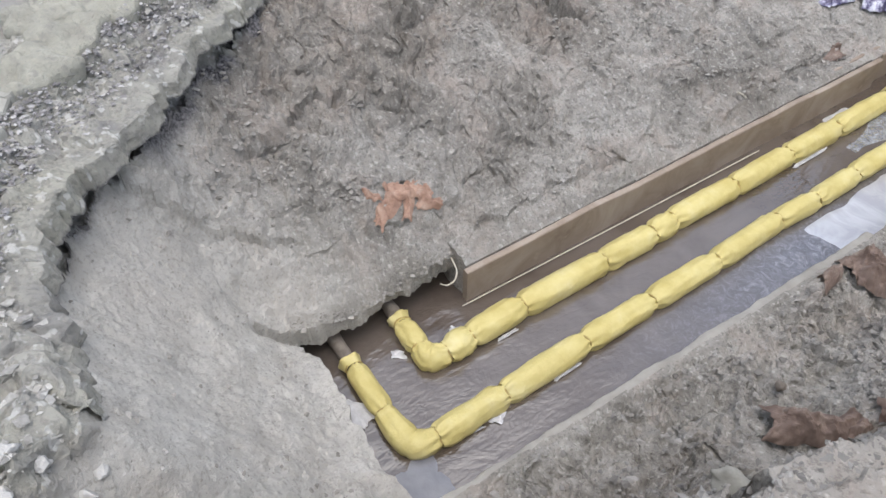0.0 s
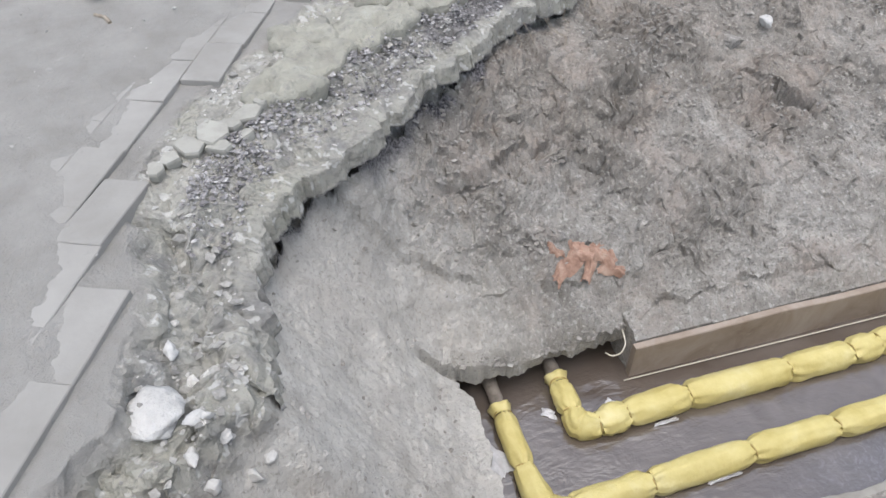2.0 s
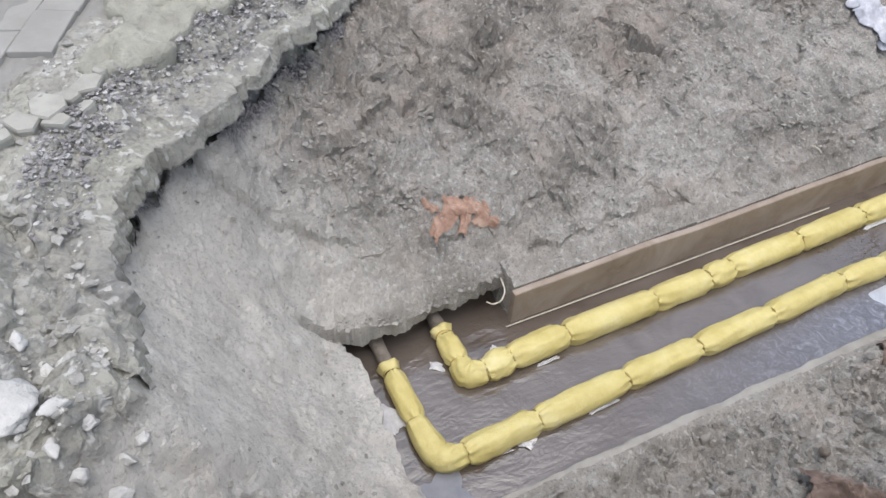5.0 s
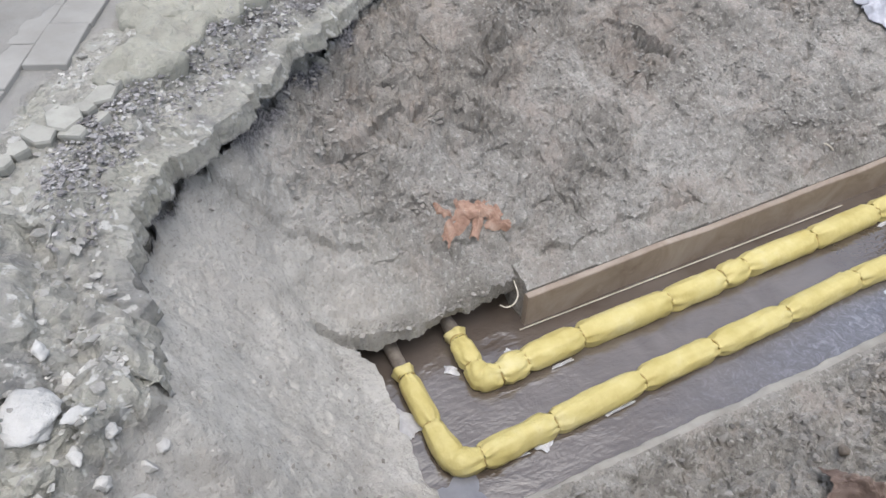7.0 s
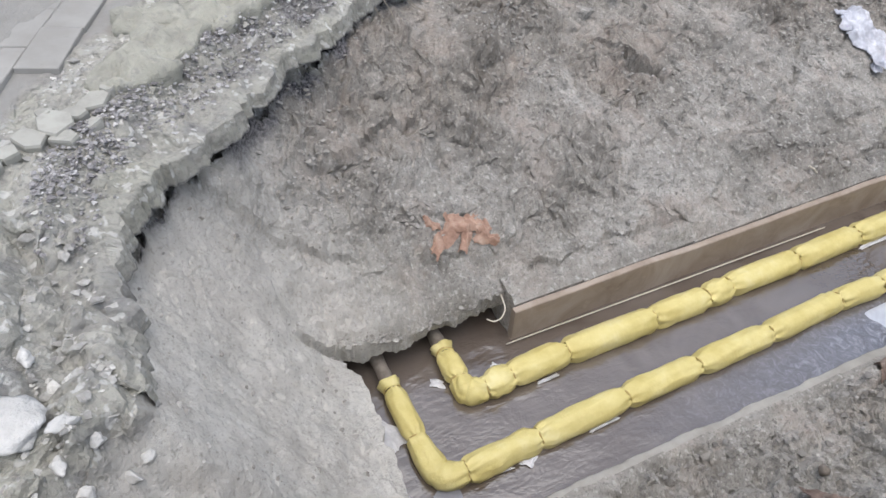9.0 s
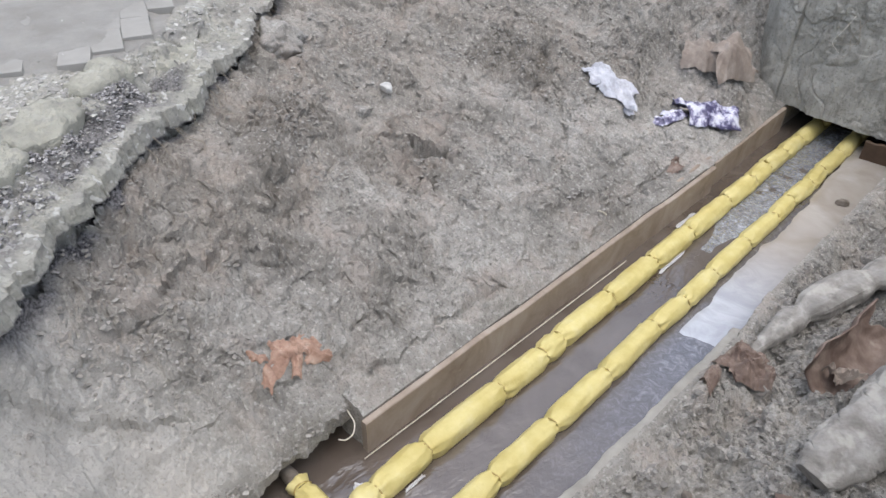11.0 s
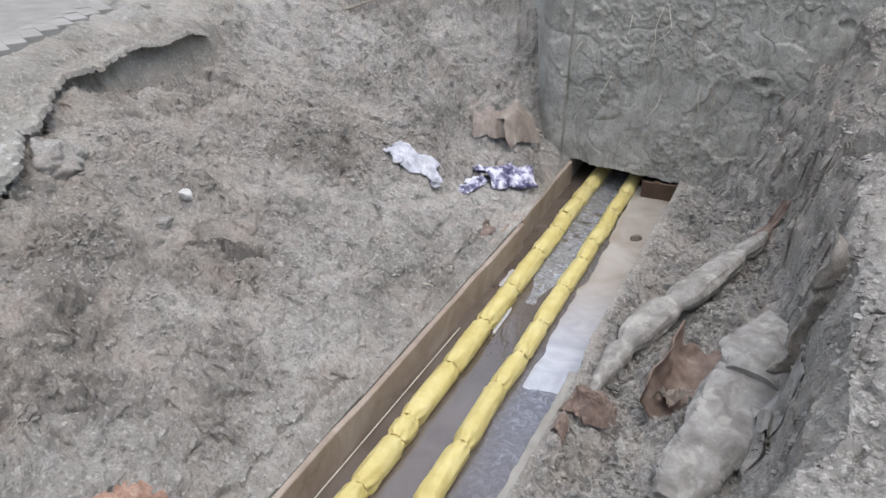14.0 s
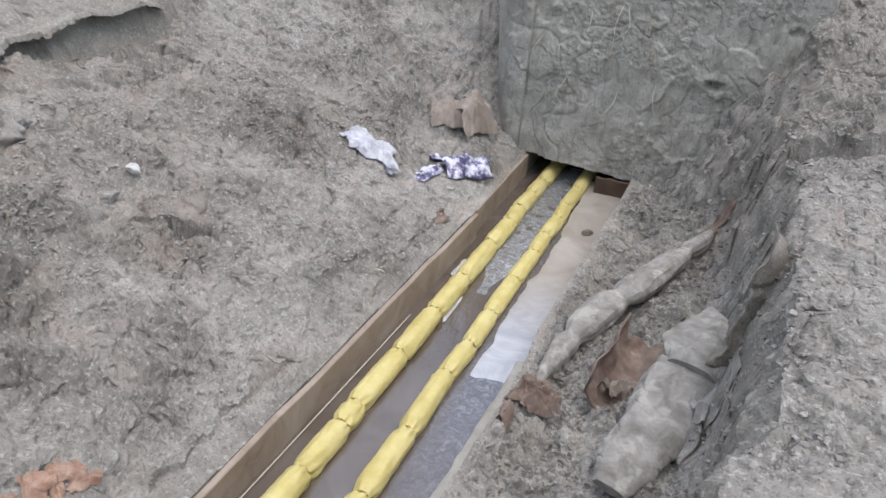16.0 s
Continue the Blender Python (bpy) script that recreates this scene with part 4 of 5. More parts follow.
def sheet(name, at, size, turn, mat, seed, amp=0.04, arch=0.0, lift=0.006, parent=None, n=34, level=None, label="", soft=False):
    """A crumpled scrap lying on the ground (or on a level), with a torn outline."""
    u, v = np.meshgrid(np.linspace(-1, 1, n), np.linspace(-1, 1, n), indexing="ij")
    ang, rad = np.arctan2(v, u), np.maximum(np.abs(u), np.abs(v))
    torn = 1 + 0.22 * vnoise(np.cos(ang) * 1.7, np.sin(ang) * 1.7, 0, seed) + 0.09 * vnoise(np.cos(ang) * 6, np.sin(ang) * 6, 0, seed + 1)
    lu, lv = u * (1 + (torn - 1) * rad) * size[0] / 2, v * (1 + (torn - 1) * rad) * size[1] / 2
    c, s = math.cos(radians(turn)), math.sin(radians(turn))
    x, y = at[0] + lu * c - lv * s, at[1] + lu * s + lv * c
    fold = ridges(u, v, seed)
    x, y = x + 0.25 * amp * ridges(u, v, seed + 9), y + 0.25 * amp * ridges(u, v, seed + 17)
    base = surface(x, y) if level is None else np.full_like(x, level)
    if level is None:
        base = 0.5 * base + 0.5 * base.mean()
        base = np.maximum(base, surface(x, y) - 0.004)
    z = base + lift + amp * (0.55 + 0.55 * fold) * (0.35 + 0.65 * (1 - rad**3)) + arch * (1 - v**2)
    ob = mesh_object(name, np.stack([x, y, z], -1).reshape(-1, 3), grid_faces(n, n)[:, ::-1], mat, parent, label, soft)
    mod = ob.modifiers.new("thickness", "SOLIDIFY")
    mod.thickness = 0.003
    return ob


def on_ground(x, y, up=0.0):
    return (x, y, ground_z(x, y) + up)


# torn rust-coloured wrap on the slope
scrap = empty("torn_wrap", on_ground(-0.92, 0.68), "torn rust-coloured pipe wrap crumpled on the earth slope", "debris")
for nm, at, size, turn, seed, amp, arch in (("strip", (-0.92, 0.57), (0.24, 0.08), 120, 5, 0.03, 0.01), ("fold", (-1.0, 0.69), (0.15, 0.09), 60, 6, 0.05, 0.01),
                                            ("fold", (-0.95, 0.8), (0.15, 0.11), 20, 7, 0.06, 0.01), ("scrap", (-0.86, 0.83), (0.16, 0.07), 75, 8, 0.04, 0.01),
                                            ("scrap", (-0.98, 0.52), (0.1, 0.05), 80, 9, 0.03, 0.0), ("scrap", (-0.89, 0.7), (0.15, 0.06), 140, 10, 0.04, 0.02)):
    p = sheet(nm, at, size, turn, RUSTWRAP, seed, amp, arch)
    p.parent = scrap
    p.matrix_parent_inverse = Matrix.Translation(scrap.location).inverted()

scrap = empty("paper_wrap", on_ground(-1.13, 6.1), "brown paper-like wrap folded on the slope by the bags", "debris")
for nm, at, size, turn, seed, amp, arch in (("fold", (-1.22, 5.98), (0.36, 0.3), 30, 15, 0.05, 0.14), ("fold", (-1.0, 6.12), (0.44, 0.32), 70, 16, 0.06, 0.24), ("flap", (-0.95, 6.5), (0.24, 0.14), 0, 17, 0.05, 0.05)):
    p = sheet(nm, at, size, turn, PAPERWRAP, seed, amp, arch)
    p.parent = scrap
    p.matrix_parent_inverse = Matrix.Translation(scrap.location).inverted()


def limp_bag(name, mat, pieces, label):
    base = empty(name, on_ground(*pieces[0][1]), label, "bag")
    for nm, at, size, turn, seed, amp, arch in pieces:
        p = sheet(nm, at, size, turn, mat, seed, 0.75 * amp, arch, 0.008, n=46, soft=True)
        p.parent, p.matrix_parent_inverse = base, Matrix.Translation(base.location).inverted()


limp_bag("plastic_bag", PLASTIC, (("body", (-1.43, 4.82), (0.34, 0.22), 25, 23, 0.1, 0.04), ("fold", (-1.64, 4.75), (0.24, 0.18), 60, 24, 0.09, 0.03), ("corner", (-1.3, 4.8), (0.12, 0.1), 10, 25, 0.05, 0.02)),
         "crumpled whitish clear plastic bag on the slope")
limp_bag("printed_bag", PRINTED, (("body", (-0.81, 5.46), (0.54, 0.34), 52, 27, 0.1, 0.09), ("neck", (-1.0, 5.15), (0.26, 0.13), 70, 28, 0.05, 0.03), ("corner", (-1.05, 5.0), (0.12, 0.1), 20, 29, 0.03, 0.01)),
         "crumpled white and purple printed plastic bag on the slope")


def old_pipe(name, pts, radii, pinches, squash, seed, label, mat=OLDWRAP):
    """A length of old muddy insulation wrap, sagging and creased."""
    pts = np.array(pts, float)
    n, m = 70, 30
    t = np.linspace(0, 1, n)
    k = np.linspace(0, 1, len(pts))
    p = np.stack([np.interp(t, k, pts[:, i]) for i in range(3)], -1)
    ker = np.ones(9) / 9
    p = np.stack([np.convolve(np.pad(p[:, i], 4, "edge"), ker, "valid") for i in range(3)], -1)
    r = np.interp(t, np.linspace(0, 1, len(radii)), radii)
    for c in pinches:
        r = r * (1 - 0.36 * np.exp(-(((t - c) / 0.022) ** 2)))
    T, A = np.meshgrid(t, np.linspace(0, 2 * np.pi, m, endpoint=False), indexing="ij")
    rad = r[:, None] * (1 + 0.24 * ridges(T * 1.3, np.cos(A) * 1.2, seed, 7, 1.5, 5.0) + 0.1 * ridges(T * 2.5, np.sin(A) * 1.5, seed + 5, 5) + 0.09 * ridges(T * 6, A * 0.8, seed + 9, 6, 2.0, 6.0) + 0.04 * fbm(np.cos(A) * 2, np.sin(A) * 2, T * 7, 3, seed) - 0.1 * (1 - np.abs(vnoise(T * 9 + np.cos(A), np.sin(A) * 2, 0, seed + 2))) ** 8)
    V, F = sweep(p, rad, m, squash)
    return mesh_object(name, V, F, mat, soft=False)


h1 = empty("old_pipe_wrap", on_ground(1.2, 4.1), "slender length of muddy grey-brown old pipe insulation on the bank", "pipe")
q = [(0.84, 3.0, 0.2), (0.9, 3.35, 0.27), (1.07, 3.86, 0.37), (1.38, 4.52, 0.47), (1.6, 5.05, 0.52), (1.68, 5.3, 0.52)]
ob = old_pipe("body", q, (0.04, 0.07, 0.115, 0.125, 0.12, 0.1, 0.095, 0.05), (0.26, 0.46, 0.74), 0.85, 33, "")
ob.parent, ob.matrix_parent_inverse = h1, Matrix.Translation(h1.location).inverted()
for nm, at, size, turn, seed, amp, arch in (("end_flap", (0.84, 2.82), (0.34, 0.2), 80, 35, 0.06, 0.04), ("end_flap", (0.95, 2.78), (0.2, 0.22), 20, 36, 0.06, 0.05), ("end_flap", (0.79, 2.52), (0.22, 0.1), 95, 37, 0.05, 0.03),
                                            ("end_flap", (1.68, 5.36), (0.26, 0.16), 60, 38, 0.06, 0.05)):
    p = sheet(nm, at, size, turn, BROWNWRAP, seed, amp, arch, label="torn brown end of the wrap")
    p.parent, p.matrix_parent_inverse = h1, Matrix.Translation(h1.location).inverted()

h2 = empty("old_pipe_wrap", on_ground(1.7, 2.9), "broad flattened length of muddy grey pipe insulation torn open", "pipe")
for nm, pts, radii, pin, sq, seed in (("body", [(1.5, 2.12, 0.42), (1.58, 2.45, 0.48), (1.68, 2.75, 0.56), (1.78, 3.05, 0.66)], (0.1, 0.165, 0.18, 0.195, 0.2, 0.19), (), 0.42, 41),
                                      ("body", [(1.74, 3.0, 0.66), (1.8, 3.25, 0.72), (1.83, 3.5, 0.74), (1.8, 3.72, 0.76)], (0.21, 0.23, 0.19, 0.12, 0.01), (), 0.48, 43)):
    ob = old_pipe(nm, pts, radii, pin, sq, seed, "")
    ob.parent, ob.matrix_parent_inverse = h2, Matrix.Translation(h2.location).inverted()


def trough(name, a, b, R, lo, hi, mat, seed, parent, label="", depth=0.0):
    """A curled open shell of stiff wrap between two places; lo and hi are the angles that it spans."""
    n, m = 40, 40
    a, b = np.array(a, float), np.array(b, float)
    t = np.linspace(0, 1, n)
    ang = np.radians(np.linspace(lo, hi, m))
    T, A = np.meshgrid(t, ang, indexing="ij")
    d = (b - a) / np.linalg.norm(b - a)
    sv = np.cross(d, (0, 0, 1))
    sv /= np.linalg.norm(sv)
    uv = np.cross(sv, d)
    rad = R * (1 - 0.25 * T) * (1 + 0.09 * ridges(T * 2, A * 0.6, seed, 6) + 0.08 * fbm(T * 4, A * 2, 0, 3, seed))
    torn = 1 + 0.12 * vnoise(A * 3, T * 0, 0, seed + 5) * (2 * T - 1)
    p = a + (T * torn)[..., None] * (b - a) + rad[..., None] * (np.cos(A)[..., None] * sv + np.sin(A)[..., None] * uv)
    ob = mesh_object(name, p.reshape(-1, 3), grid_faces(n, m), mat, None, label)
    mod = ob.modifiers.new("thickness", "SOLIDIFY")
    mod.thickness = 0.008
    ob.parent, ob.matrix_parent_inverse = parent, Matrix.Translation(parent.location).inverted()
    return ob


trough("open_shell", (1.44, 2.76, 0.53), (1.5, 3.45, 0.62), 0.24, 158, 335, BROWNWRAP, 45, h2, "dark brown open shell of the wrap")
p = sheet("curled_flap", (1.36, 2.96), (0.17, 0.1), 50, PAPERWRAP, 47, 0.05, 0.04, 0.1, label="curled torn flap")
p.parent, p.matrix_parent_inverse = h2, Matrix.Translation(h2.location).inverted()
p = sheet("torn_edge", (1.9, 2.72), (0.16, 0.3), 20, OLDWRAP, 48, 0.05, 0.04, 0.03, label="torn edge of the wrap")
p.parent, p.matrix_parent_inverse = h2, Matrix.Translation(h2.location).inverted()

h3 = empty("curled_wrap", on_ground(1.32, 1.58), "brown curled scrap of old wrap on the bank", "debris")
for nm, at, size, turn, seed, amp, arch in (("shell", (1.3, 1.58), (0.34, 0.17), 45, 51, 0.07, 0.07), ("flap", (1.42, 1.74), (0.16, 0.12), 80, 52, 0.05, 0.03)):
    p = sheet(nm, at, size, turn, BROWNWRAP, seed, amp, arch)
    p.parent, p.matrix_parent_inverse = h3, Matrix.Translation(h3.location).inverted()
tagged(sheet("wrap_scrap", (1.55, 1.95), (0.2, 0.12), 30, BROWNWRAP, 53, 0.05, 0.03), "small brown scrap of old wrap on the bank", "debris")
tagged(sheet("wrap_scrap", (-0.62, 4.62), (0.1, 0.2), 10, BROWNWRAP, 54, 0.03, 0.02), "rusty brown scrap lying behind the edge board", "debris")

# thin white film showing under and beside the pipes
for k, (x, y, w, l, turn) in enumerate(((-0.17, -0.12, 0.2, 0.12, 25), (0.29, 0.5, 0.07, 0.08, 40), (0.285, 1.0, 0.022, 0.2, 2), (0.28, 0.3, 0.02, 0.2, -4),
                                       (-0.11, 0.88, 0.025, 0.14, 0), (-0.32, 0.64, 0.06, 0.05, 30), (-0.36, 0.27, 0.08, 0.05, 60), (-0.31, 4.4, 0.08, 0.3, 0), (-0.11, 3.75, 0.03, 0.4, 0))):
    tagged(sheet("film_scrap", (x, y), (w, l), turn, FILM, 60 + k, 0.02, 0.0, 0.002, None, 18, 0.001), "torn white plastic film lying in the shallow water", "film", "film scraps in the water")
# blue-grey sheet laid on the water to imitate a patch of reflected sky
SKYSHEEN = simple("sky_reflection_sheen", ((0.3, (0.15, 0.155, 0.175)), (0.7, (0.21, 0.215, 0.24))), 6, 0.12, spec=0.6, bumps=((10, 0.15, 0.02),))
tagged(sheet("film_sheet", (0.4, -0.06), (0.3, 0.3), 8, SKYSHEEN, 90, 0.004, 0.0, 0.004, None, 20, 0.004), "pale blue-grey sheet added as sky reflection on the water at the trench end", "film")


# a thin spur of earth standing off the bank face
def earth_spur():
    n, m = 40, 18
    v, u = np.meshgrid(np.linspace(0, 1, n), np.linspace(0, 1, m), indexing="ij")
    lo = np.interp(v, [0, 0.3, 0.7, 1], [1.84, 1.9, 1.93, 1.94]) + 0.03 * fbm(v * 7, v * 0, 0, 3, 91)
    hi = np.interp(v, [0, 0.3, 0.55, 0.8, 1], [2.26, 2.2, 2.14, 2.06, 1.97]) + 0.04 * fbm(v * 6, v * 0, 0, 3, 92)
    x = lo + (hi - lo) * u
    z = 0.95 + 0.84 * v + 0.02 * fbm(u * 5, v * 3, 0, 2, 93)
    y = 2.84 + 0.1 * v + 0.15 * (u - 0.5) + 0.035 * fbm(x * 4, z * 4, 0, 4, 94) + 0.03 * smooth(-0.05, 0.05, vnoise(x * 6, z * 3, 0, 95))
    back = y + 0.03 + 0.14 * (1 - v) * (1 - (2 * u - 1) ** 4)
    V = np.concatenate([np.stack([x, y, z], -1).reshape(-1, 3), np.stack([x, back, z], -1).reshape(-1, 3)])
    F = grid_faces(n, m)
    k = n * m
    faces = [tuple(f) for f in F] + [tuple(f[::-1] + k) for f in F]
    rim = [(i, 0) for i in range(n)] + [(n - 1, j) for j in range(1, m)] + [(i, m - 1) for i in range(n - 2, -1, -1)] + [(0, j) for j in range(m - 2, 0, -1)]
    ids = [i * m + j for i, j in rim]
    faces += [(a, b, b + k, a + k) for a, b in zip(ids, ids[1:] + ids[:1])]
    ob = mesh_object("earth_spur", V, faces, SOIL)
    ob.data.attributes.new("loam_and_dimming", "FLOAT", "POINT").data.foreach_set("value", np.ones(len(V)))
    tagged(ob, "jagged thin spur of grey earth standing off the bank face", "earth")


earth_spur()


# pale waterline foam along the foot of the board, shaped as a thin rod; straws and roots
def rod(name, pts, r, mat, label, category, seed=0, taper=0.0):
    pts = np.array(pts, float)
    n = 40
    t = np.linspace(0, 1, n)
    k = np.linspace(0, 1, len(pts))
    p = np.stack([np.interp(t, k, pts[:, i]) for i in range(3)], -1)
    ker = np.ones(7) / 7
    p = np.stack([np.convolve(np.pad(p[:, i], 3, "reflect", reflect_type="odd"), ker, "valid") for i in range(3)], -1)
    V, F = sweep(p, (r * (1 - taper * t) * (1 + 0.15 * vnoise(t * 20, 0 * t, 0, seed)))[:, None], 8)
    return tagged(mesh_object(name, V, F, mat), label, category)


rod("pale_rod", [(-0.432, 0.78, 0.018), (-0.405, 2.0, 0.018), (-0.375, 3.5, 0.02)], 0.0045, STRAW, "thin pale line of foam at the waterline along the foot of the board", "rod")
g = ground_z(-0.61, 3.41)
rod("straw", [(-0.63, 3.36, g + 0.06), (-0.61, 3.41, g + 0.03), (-0.6, 3.45, g - 0.01)], 0.006, STRAW, "short pale straw on the slope above the board", "straw", 1)
rod("root_end", [(-0.62, 0.82, 0.27), (-0.52, 0.8, 0.25), (-0.49, 0.76, 0.21), (-0.5, 0.71, 0.19), (-0.53, 0.68, 0.2)], 0.0045, STRAW, "pale curled root sticking out under the soil lip", "root", 2)
g = ground_z(-3.6, 6.9)
rod("stick", [(-3.9, 6.75, g + 0.04), (-3.6, 6.9, g + 0.05), (-3.25, 7.1, ground_z(-3.25, 7.1) + 0.04)], 0.02, ROOT, "weathered stick lying on the far slope", "stick", 3, 0.5)
g = ground_z(-2.54, -1.69)
rod("stick", [(-2.6, -1.75, 1.71), (-2.54, -1.69, 1.715), (-2.46, -1.66, 1.71)], 0.012, ROOT, "small dark twig lying on the pavement", "stick", 4)
rng = np.random.RandomState(9)
for k in range(26):
    x = rng.uniform(-0.5, 1.1)
    z = rng.uniform(1.2, 2.1)
    y = 6.66 - 0.02 * rng.rand()
    L = rng.uniform(0.2, 0.55)
    pts = [(x, y + 0.08, z), (x + rng.uniform(-0.08, 0.08), y, z - L * 0.4), (x + rng.uniform(-0.15, 0.1), y - 0.01, z - L * 0.75), (x + rng.uniform(-0.2, 0.12), y + 0.02, z - L)]
    rod("root", pts, 0.0035, ROOT if k % 4 else STRAW, "thin dry root hanging from the cut earth face", "root", k, 0.6)["group"] = "roots in the earth face"
for k in range(22):
    y = 0.7 + 2.3 * rng.rand()
    x = float(np.interp(y, [0.38, 1.12, 1.75, 2.3, 3.1], [-2.0, -2.5, -3.0, -3.6, -4.25])) + 0.06 + 0.12 * rng.rand()
    z = ground_z(x, y)
    rod("root", [(x - 0.06, y - 0.03, z + 0.12), (x, y, z + 0.06), (x + 0.05, y + rng.uniform(-0.05, 0.1), z + 0.02), (x + 0.09, y + 0.05, z - 0.04)], 0.003, ROOT, "pale dry root hanging below the broken paving edge", "root", 40 + k, 0.5)["group"] = "roots under the paving edge"


# ---------------------------------------------------------------- stones
def stone(name, x, y, size, mat, seed, label, flat=0.6, turn=0.0, group="", sink=0.0, detail=3, category="stone", rough=0.25):
    ob = rock(name, (x, y, ground_z(x, y) - sink), size, mat, seed, None, flat, detail, turn, rough)
    return tagged(ob, label, category, group)


stone("lime_block", 0.22, -1.44, (0.25, 0.2, 0.08), LIME, 201, "whitish rounded lump of lime on the rubble", 0.6, 20)
stone("lime_block", -2.86, -1.76, (0.19, 0.13, 0.13), LIME, 202, "whitish broken block on the pavement", 0.6, 40, sink=-0.05)
stone("pebble", -2.35, 2.73, (0.13, 0.1, 0.09), LIME, 203, "pale stone stuck in the earth slope", 0.6, 10)
stone("pebble", -1.22, 6.03, (0.06, 0.05, 0.05), LIME, 204, "small white stone on the brown wrap", 0.6, 10, sink=-0.08)
stone("rubble_block", 1.3, 1.02, (0.24, 0.17, 0.12), STONE, 205, "grey flat-topped lump of stone on the bank", 0.6, 30)
stone("dark_clod", 1.08, 1.7, (0.07, 0.06, 0.06), BARE, 206, "dark clod lying on the bank")
stone("brick_scrap", 0.55, 5.62, (0.14, 0.07, 0.07), BARE, 207, "dark scrap half sunk in the silt", 0.6, 30, sink=-0.27)
stone("pebble", -0.05, -1.4, (0.09, 0.07, 0.05), LIME, 208, "small white stone on the rubble")
stone("pebble", 2.52, 1.62, (0.12, 0.09, 0.07), STONE, 209, "grey stone on the ground beside the pit")
stone("pebble", 3.05, 6.3, (0.3, 0.22, 0.18), STONE, 210, "grey boulder on the far bank")
def flat_stone(x, y, w, d, h, turn, seed):
    """A split slab of stone with a straight-sided irregular outline."""
    rs = np.random.RandomState(seed)
    n = rs.randint(5, 7)
    a = np.sort((np.arange(n) + rs.uniform(-0.3, 0.3, n)) * 2 * np.pi / n)
    bm = bmesh.new()
    rings = []
    for f, z in ((0.9, -0.5 * h), (1.0, 0.6 * h), (0.93, h)):
        rings.append([bm.verts.new((f * 0.56 * w * math.cos(b), f * 0.56 * d * math.sin(b), z + 0.12 * h * math.sin(3 * b + seed))) for b in a])
    for p, q in zip(rings, rings[1:]):
        for k in range(n):
            bm.faces.new((p[k], p[(k + 1) % n], q[(k + 1) % n], q[k]))
    bm.faces.new(rings[-1])
    bm.faces.new(rings[0][::-1])
    ob = part("flat_stone", bm, PALESTONE)
    ob.matrix_basis = pose(x, y, ground_z(x, y) + 0.012, rs.uniform(-9, 9), rs.uniform(-9, 9), turn)
    tagged(ob, "pale angular flat stone on the rubble strip", "stone", "flat stones by the paving")


stone("earth_block", -3.22, 2.3, (0.62, 0.5, 0.42), SOIL, 212, "lumpy block of earth and rubble below the paving edge", 0.6, 35, sink=0.2, detail=5, category="earth", rough=0.5)
stone("earth_clod", -2.2, 2.35, (0.22, 0.17, 0.14), SOIL, 213, "brown clod of earth lying on the slope", 0.6, 70, sink=0.03, detail=4, category="earth")
for k, (x, y, w, d) in enumerate(((-1.16, -1.17, 0.16, 0.12), (-1.08, -1.27, 0.13, 0.1), (-1.21, -1.09, 0.1, 0.07), (-1.3, -1.0, 0.14, 0.1), (-0.99, -1.35, 0.08, 0.07), (-0.93, -1.41, 0.09, 0.06),
                                  (-1.05, -1.15, 0.11, 0.08), (-1.25, -1.2, 0.07, 0.06), (-1.13, -1.03, 0.07, 0.05), (-1.37, -0.93, 0.08, 0.06))):
    flat_stone(x, y, 1.15 * w, 1.15 * d, 0.028, 37 * k, 220 + k)
for k, (x, y) in enumerate(((0.3, -1.25), (0.36, -1.2), (0.27, -1.31), (0.42, -1.32), (0.35, -1.36), (0.46, -1.24), (0.31, -1.15))):
    stone("lime_chip", x, y, (0.06 + 0.02 * (k % 3), 0.055, 0.05), LIME, 240 + k, "white chip of lime in the dark rubble", 0.6, 51 * k, "lime chips", 0.012, detail=3)
YELLOWSTONE = simple("yellow_grey_slab", ((0.3, (0.26, 0.255, 0.22)), (0.55, (0.34, 0.335, 0.285)), (0.75, (0.41, 0.405, 0.36))), 6, 0.92, bumps=((13, 0.9, 0.03), (70, 0.8, 0.01)), speck=(16, 0.56, (0.24, 0.235, 0.215), 0.55))


